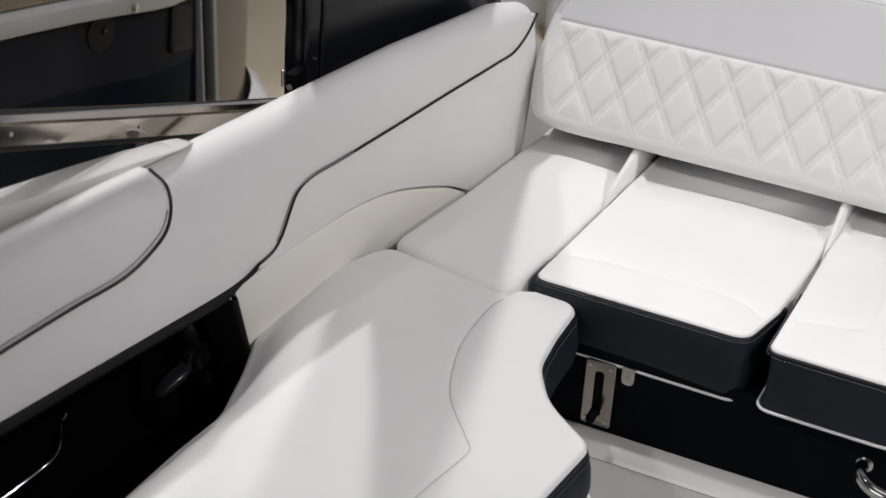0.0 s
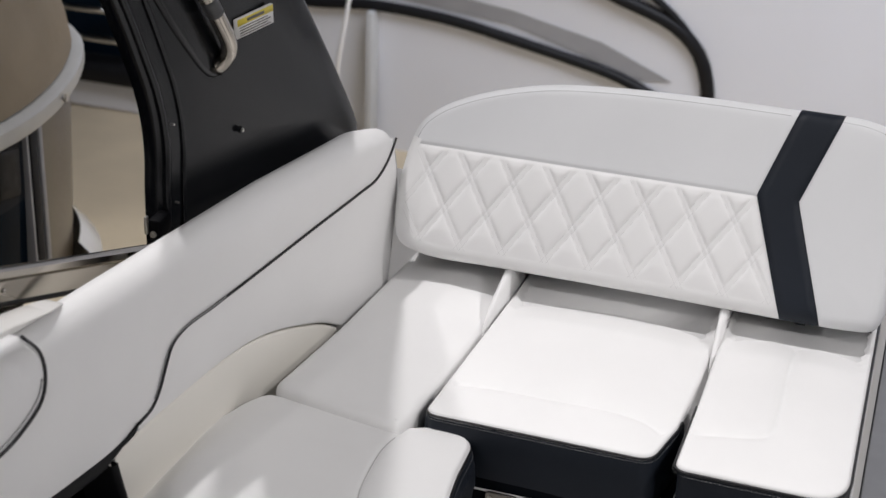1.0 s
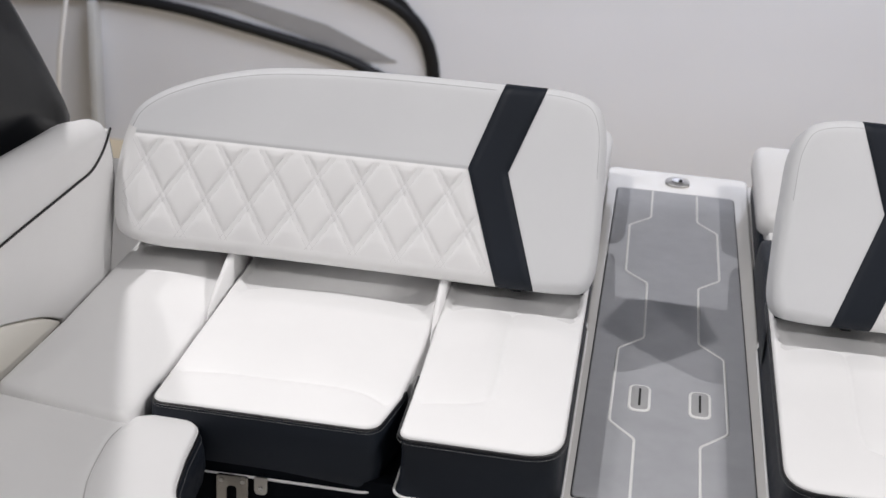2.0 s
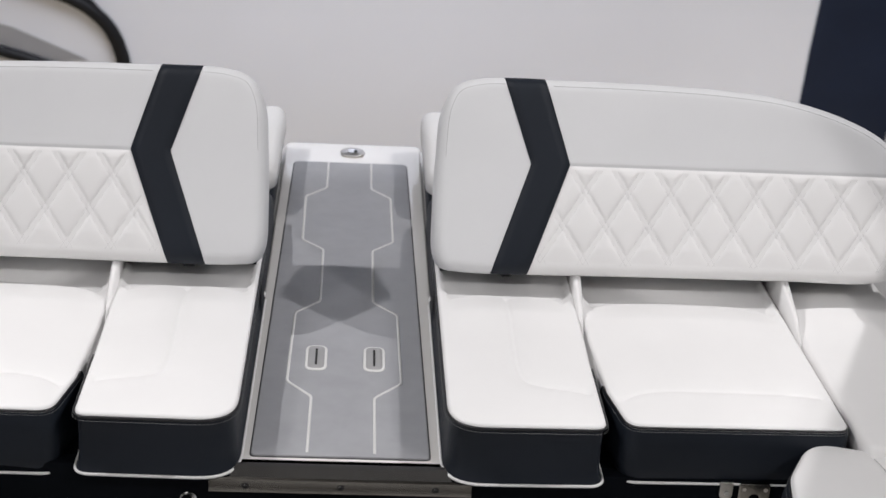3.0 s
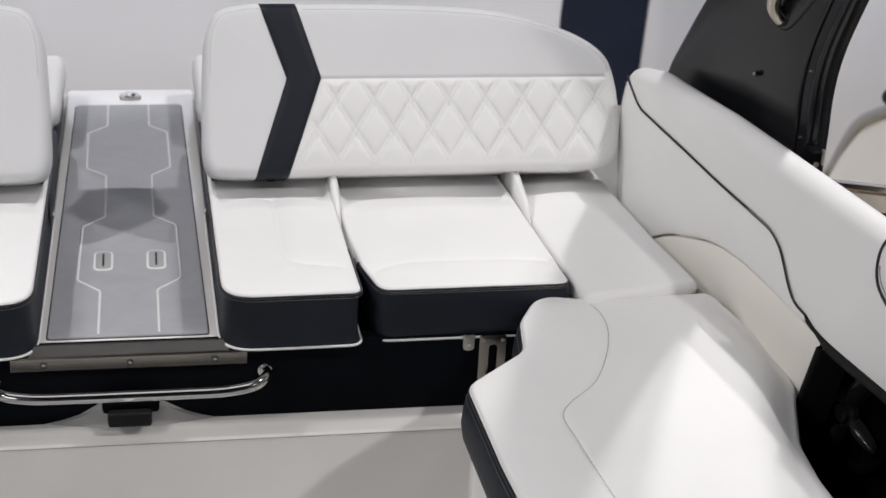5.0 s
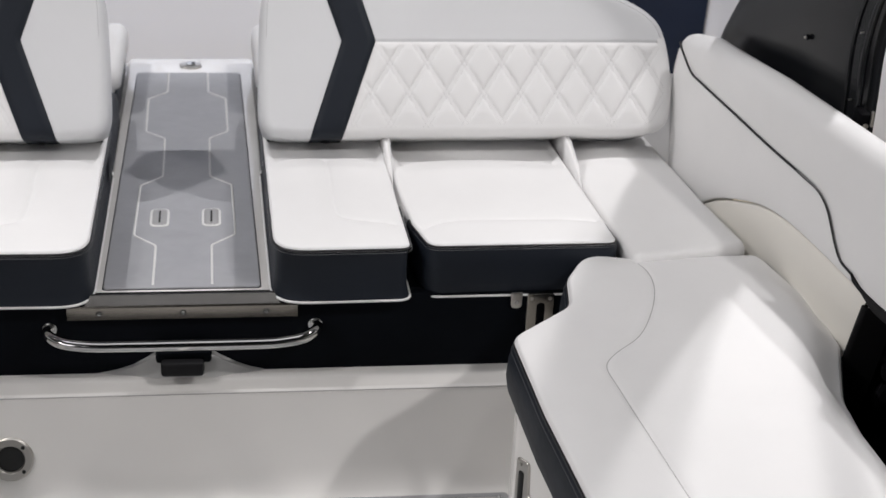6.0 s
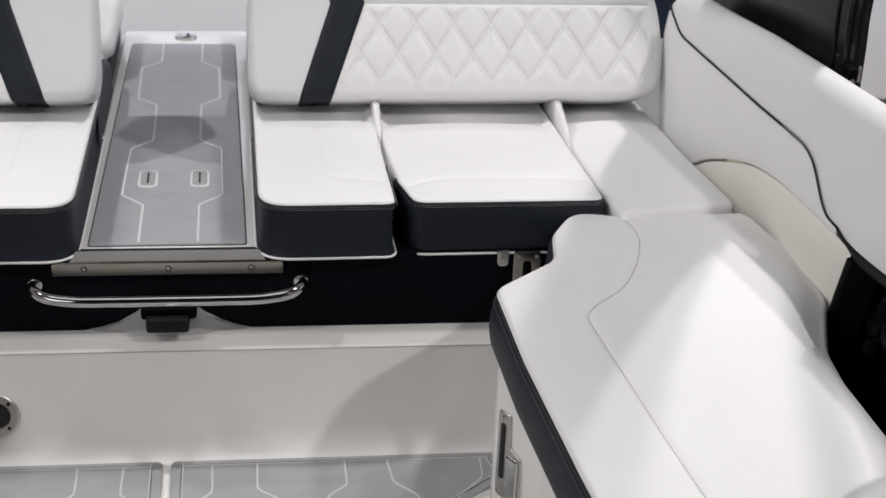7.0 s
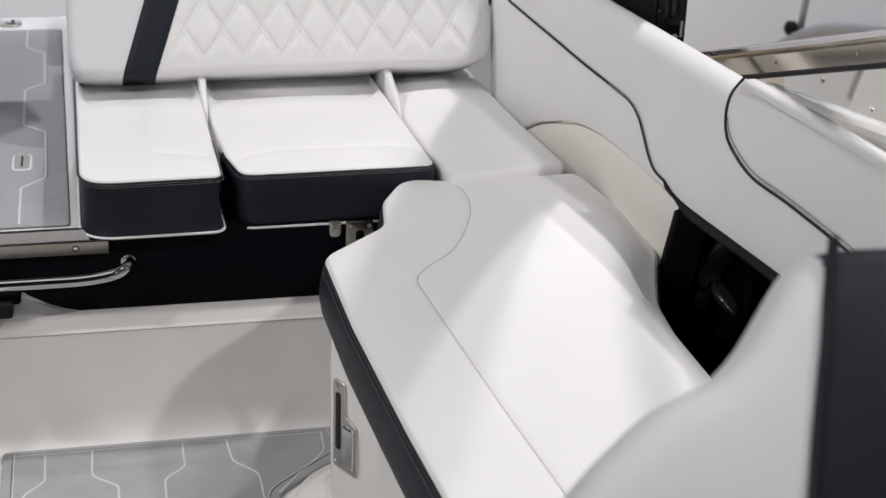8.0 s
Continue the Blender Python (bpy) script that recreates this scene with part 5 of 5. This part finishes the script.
build("grey_band", band, [(0, 1, 6, 7), (1, 2, 5, 6), (2, 3, 4, 5)], GREYWIN, nb, "grey tapering band")
for x, w in ((-2.13, 0.014),):
    part("hull_seam", box((x - w, hull(x, -0.5) - 0.10, -0.74), (x + w, hull(x, -0.5) - 0.02, -0.16), 0.004), TRIM_G, nb)
st = [(x, hull(x, z) - 0.006, z) for z in np.linspace(-0.74, 1.5, 12) for x in (1.675, 2.035)]
build("navy_stripe", st, [(2 * i, 2 * i + 1, 2 * i + 3, 2 * i + 2) for i in range(11)], STRIPE, nb, "broad navy vertical stripe")

# the tan and navy boat beside
tb = thing("tan_display_boat", (-2.6, 0.6, FLOOR_Z), label="navy and tan boat stern with a pale rim", category="boat")
plan = spline([(-1.955, -2.5), (-2.03, 0.0), (-2.00, 0.5), (-1.945, 0.80), (-1.965, 1.02), (-2.03, 1.22), (-2.11, 1.36), (-2.25, 1.48), (-2.6, 1.6), (-4.2, 1.6), (-4.2, -2.5)], True, 0.06)
a = plan if area(plan) > 0 else plan[::-1]


sheer = lambda y: 0.165 * min(max(0.0, 0.72 - y), 1.5)


def shell(name, rings, mat, label=""):
    n = len(a)
    v = [(p[0], p[1], z + sheer(p[1])) for d, z in rings for p in inset(a, d)]
    f = [(k * n + i, k * n + (i + 1) % n, (k + 1) * n + (i + 1) % n, (k + 1) * n + i) for k in range(len(rings) - 1) for i in range(n)]
    return build(name, v, f, mat, tb, label, sharp=40)


shell("canvas_cover", [(0.02, 0.43), (0.03, 0.50), (0.06, 0.62), (0.14, 0.74), (0.4, 0.85)], TAN, "tan canvas cover")
top = inset(a, 0.4)
build("canvas_top", [(p[0], p[1], 0.85 + sheer(p[1])) for p in top] + [(-3.1, -0.4, 1.0)], [(i, (i + 1) % len(top), len(top)) for i in range(len(top))], TAN, tb, "tan canvas cover")
rim = shell("pale_rim", [(0.03, 0.378), (-0.002, 0.381), (-0.008, 0.39), (-0.007, 0.418), (0.0, 0.424), (0.03, 0.427)], TRIM_G, "pale grey rim")
n = len(a)
rings = [(0.12, -0.72), (0.06, -0.3), (0.040, 0.1), (0.035, 0.215), (0.03, 0.365)]
v = [(p[0], p[1], z + sheer(p[1]) * (z > 0)) for d, z in rings for p in inset(a, d)]
nav, tan, grey, foot = [], [], [], []
for k in range(4):
    for i in range(n):
        j = (i + 1) % n
        (tan if a[i][1] > 0.87 and a[i][0] > -4 else grey if k == 3 else nav).append((k * n + i, k * n + j, (k + 1) * n + j, (k + 1) * n + i))
build("hull_side", v, nav, HULL_N, tb, "glossy navy hull side")
build("upper_band", v, grey, material("slate_hull_band", (0.017, 0.020, 0.026), 0.2, vary=0.1, shine=0.04), tb, "glossy slate upper band")
build("transom", v, tan, material("tan_gelcoat", (0.085, 0.065, 0.043), 0.3, vary=0.06), tb, "tan hull end")
rings = [(0.0, -0.74), (-0.02, -0.6), (-0.03, -0.3), (-0.02, -0.12), (0.03, -0.06)]
v = [(p[0], p[1], z) for d, z in rings for p in inset(a, d)]
for k in range(4):
    for i in range(n):
        if a[i][1] > 1.2:
            j = (i + 1) % n
            foot.append((k * n + i, k * n + j, (k + 1) * n + j, (k + 1) * n + i))
build("white_foot", v, foot, GEL, tb, "white lower edge", sharp=40)


def beside(y):
    return min(a, key=lambda p: abs(p[1] - y) + (9 if p[0] < -2.3 else 0))


for y in (-0.2, 0.25, 0.652, 1.017):
    q = beside(y)
    part("rim_bolt", disc((q[0] + 0.010, q[1], 0.402 + sheer(y)), (1, 0.1, 0), 0.009, 0.008, 12, 0.002), STEEL, rim)
for y, w, mat in ((0.875, 0.010, GREYWIN), (0.905, 0.03, RUBBER), (0.935, 0.016, GREYWIN)):
    q = beside(y)
    part("corner_strip", box((q[0] - 0.06, y - w / 2, -0.7), (q[0] - 0.020, y + w / 2, 0.365), 0.004), mat, tb)
q, q2 = beside(0.52), beside(0.62)
across_hull = Vector((q2[1] - q[1], q[0] - q2[0], 0)).normalized()
across_hull = across_hull if across_hull.x > 0 else -across_hull
q = beside(0.575)
at = Vector((q[0] - 0.032, 0.575, 0.362))
vent = part("side_vent", disc(tuple(at), tuple(across_hull), 0.042, 0.007, 28, 0.003), RUBBER, tb, "round black vent")
part("vent_knob", disc(tuple(at + across_hull * 0.005 + Vector((0, 0.008, 0.004))), tuple(across_hull), 0.010, 0.008, 14, 0.004), GLOSS, vent)
q = beside(0.80)
v, f, _ = pad(rounded([(0.760, 0.255, 0.012), (0.845, 0.235, 0.012), (0.850, 0.345, 0.012), (0.770, 0.365, 0.012)], 0.01), lambda u, v, w: (q[0] - 0.026 + w, u, v), 0.003, 0.008, step=0.03, rim=3)
build("side_window", v, [tuple(reversed(g)) for g in f], RUBBER, tb, "black rounded side window")

db = thing("dark_display_boat", (-4.0, 3.6, FLOOR_Z), label="black boat stern with a chrome rail on a pale stand", category="boat")
part("hull", box((-5.0, 3.62, -0.62), (-2.93, 5.2, 0.35), 0.10, 4), HULL_N, db, "black hull")
part("platform", box((-4.8, 3.50, -0.62), (-3.02, 3.75, -0.53), 0.03, 3), RUBBER, db, "black swim platform")
part("stand", box((-4.9, 3.56, -0.75), (-2.95, 5.0, -0.62), 0.02), HULL_W, db, "pale stand")
for z, x0, x1 in ((-0.42, -3.42, -3.13), (-0.30, -3.50, -3.22)):
    v, f = tube(spline([(x0, 3.64, z - 0.07), (x0 + 0.02, 3.53, z - 0.01), (x0 + 0.08, 3.5, z), (x1 - 0.08, 3.5, z), (x1 - 0.02, 3.53, z - 0.01), (x1, 3.64, z - 0.09)], step=0.02), 0.016, 8)
    build("chrome_rail", v, f, CHROME, db, "chrome rail")

wb = thing("white_side_boat", (2.6, 0.5, FLOOR_Z), label="cream white boat side with a grey rim and a dark post", category="boat")
ys = np.linspace(2.50, -3.2, 70)
edge_z = lambda y: float(np.interp(-y, [-2.50, -2.47, -2.40, -2.30, -2.15, -1.97, -1.8, -1.55, -1.2, -0.6, 3.2], [-0.42, -0.31, -0.22, -0.14, -0.045, 0.045, 0.105, 0.17, 0.215, 0.24, 0.26]))
v = [(2.32 + 0.12 * u, y, -0.75 + (edge_z(y) + 0.75) * u) for y in ys for u in (0, 0.35, 0.7, 1.0)]
f = [(4 * i + j, 4 * i + j + 1, 4 * i + j + 5, 4 * i + j + 4) for i in range(len(ys) - 1) for j in range(3)]
build("hull_side", v, f, material("cream_hull", (0.70, 0.68, 0.62), 0.3, vary=0.03, vary_size=1.5), wb)
v, f = tube(spline([(2.43, y, edge_z(y)) for y in ys[::2]], step=0.05), 0.022, 8)
build("grey_rim", v, f, GREYWIN, wb, "grey rubber rim")
v, f = tube(spline([(2.45, 2.13, 0.0), (2.46, 2.11, 0.25), (2.50, 2.05, 0.9)], step=0.06), 0.012, 8)
build("post", v, f, GREYWIN, wb, "thin dark post")
part("post_foot", disc((2.44, 2.14, 0.0), (-1, -0.2, 0.1), 0.024, 0.04, 16, 0.010), RUBBER, wb)
tagged(part("display_wall", box((3.3, -3.2, FLOOR_Z), (3.4, 3.7, 1.6), 0.01), HULL_W), "plain white display wall beside the boats", "wall", kind="structure")

tagged(part("display_wall", box((2.25, 2.80, FLOOR_Z), (3.3, 2.86, 1.6), 0.01), HULL_W), "plain white display wall across the aisle end", "wall", kind="structure")

pole = thing("white_pole", (-2.05, 3.0, -0.3), label="thin white slanting pole beside the white hull", category="pole")
v, f = tube([(-2.11, 3.0, -0.75), (-2.06, 3.0, -0.17), (-1.95, 3.0, 0.5)], 0.008, 8)
build("shaft", v, f, GEL, pole)
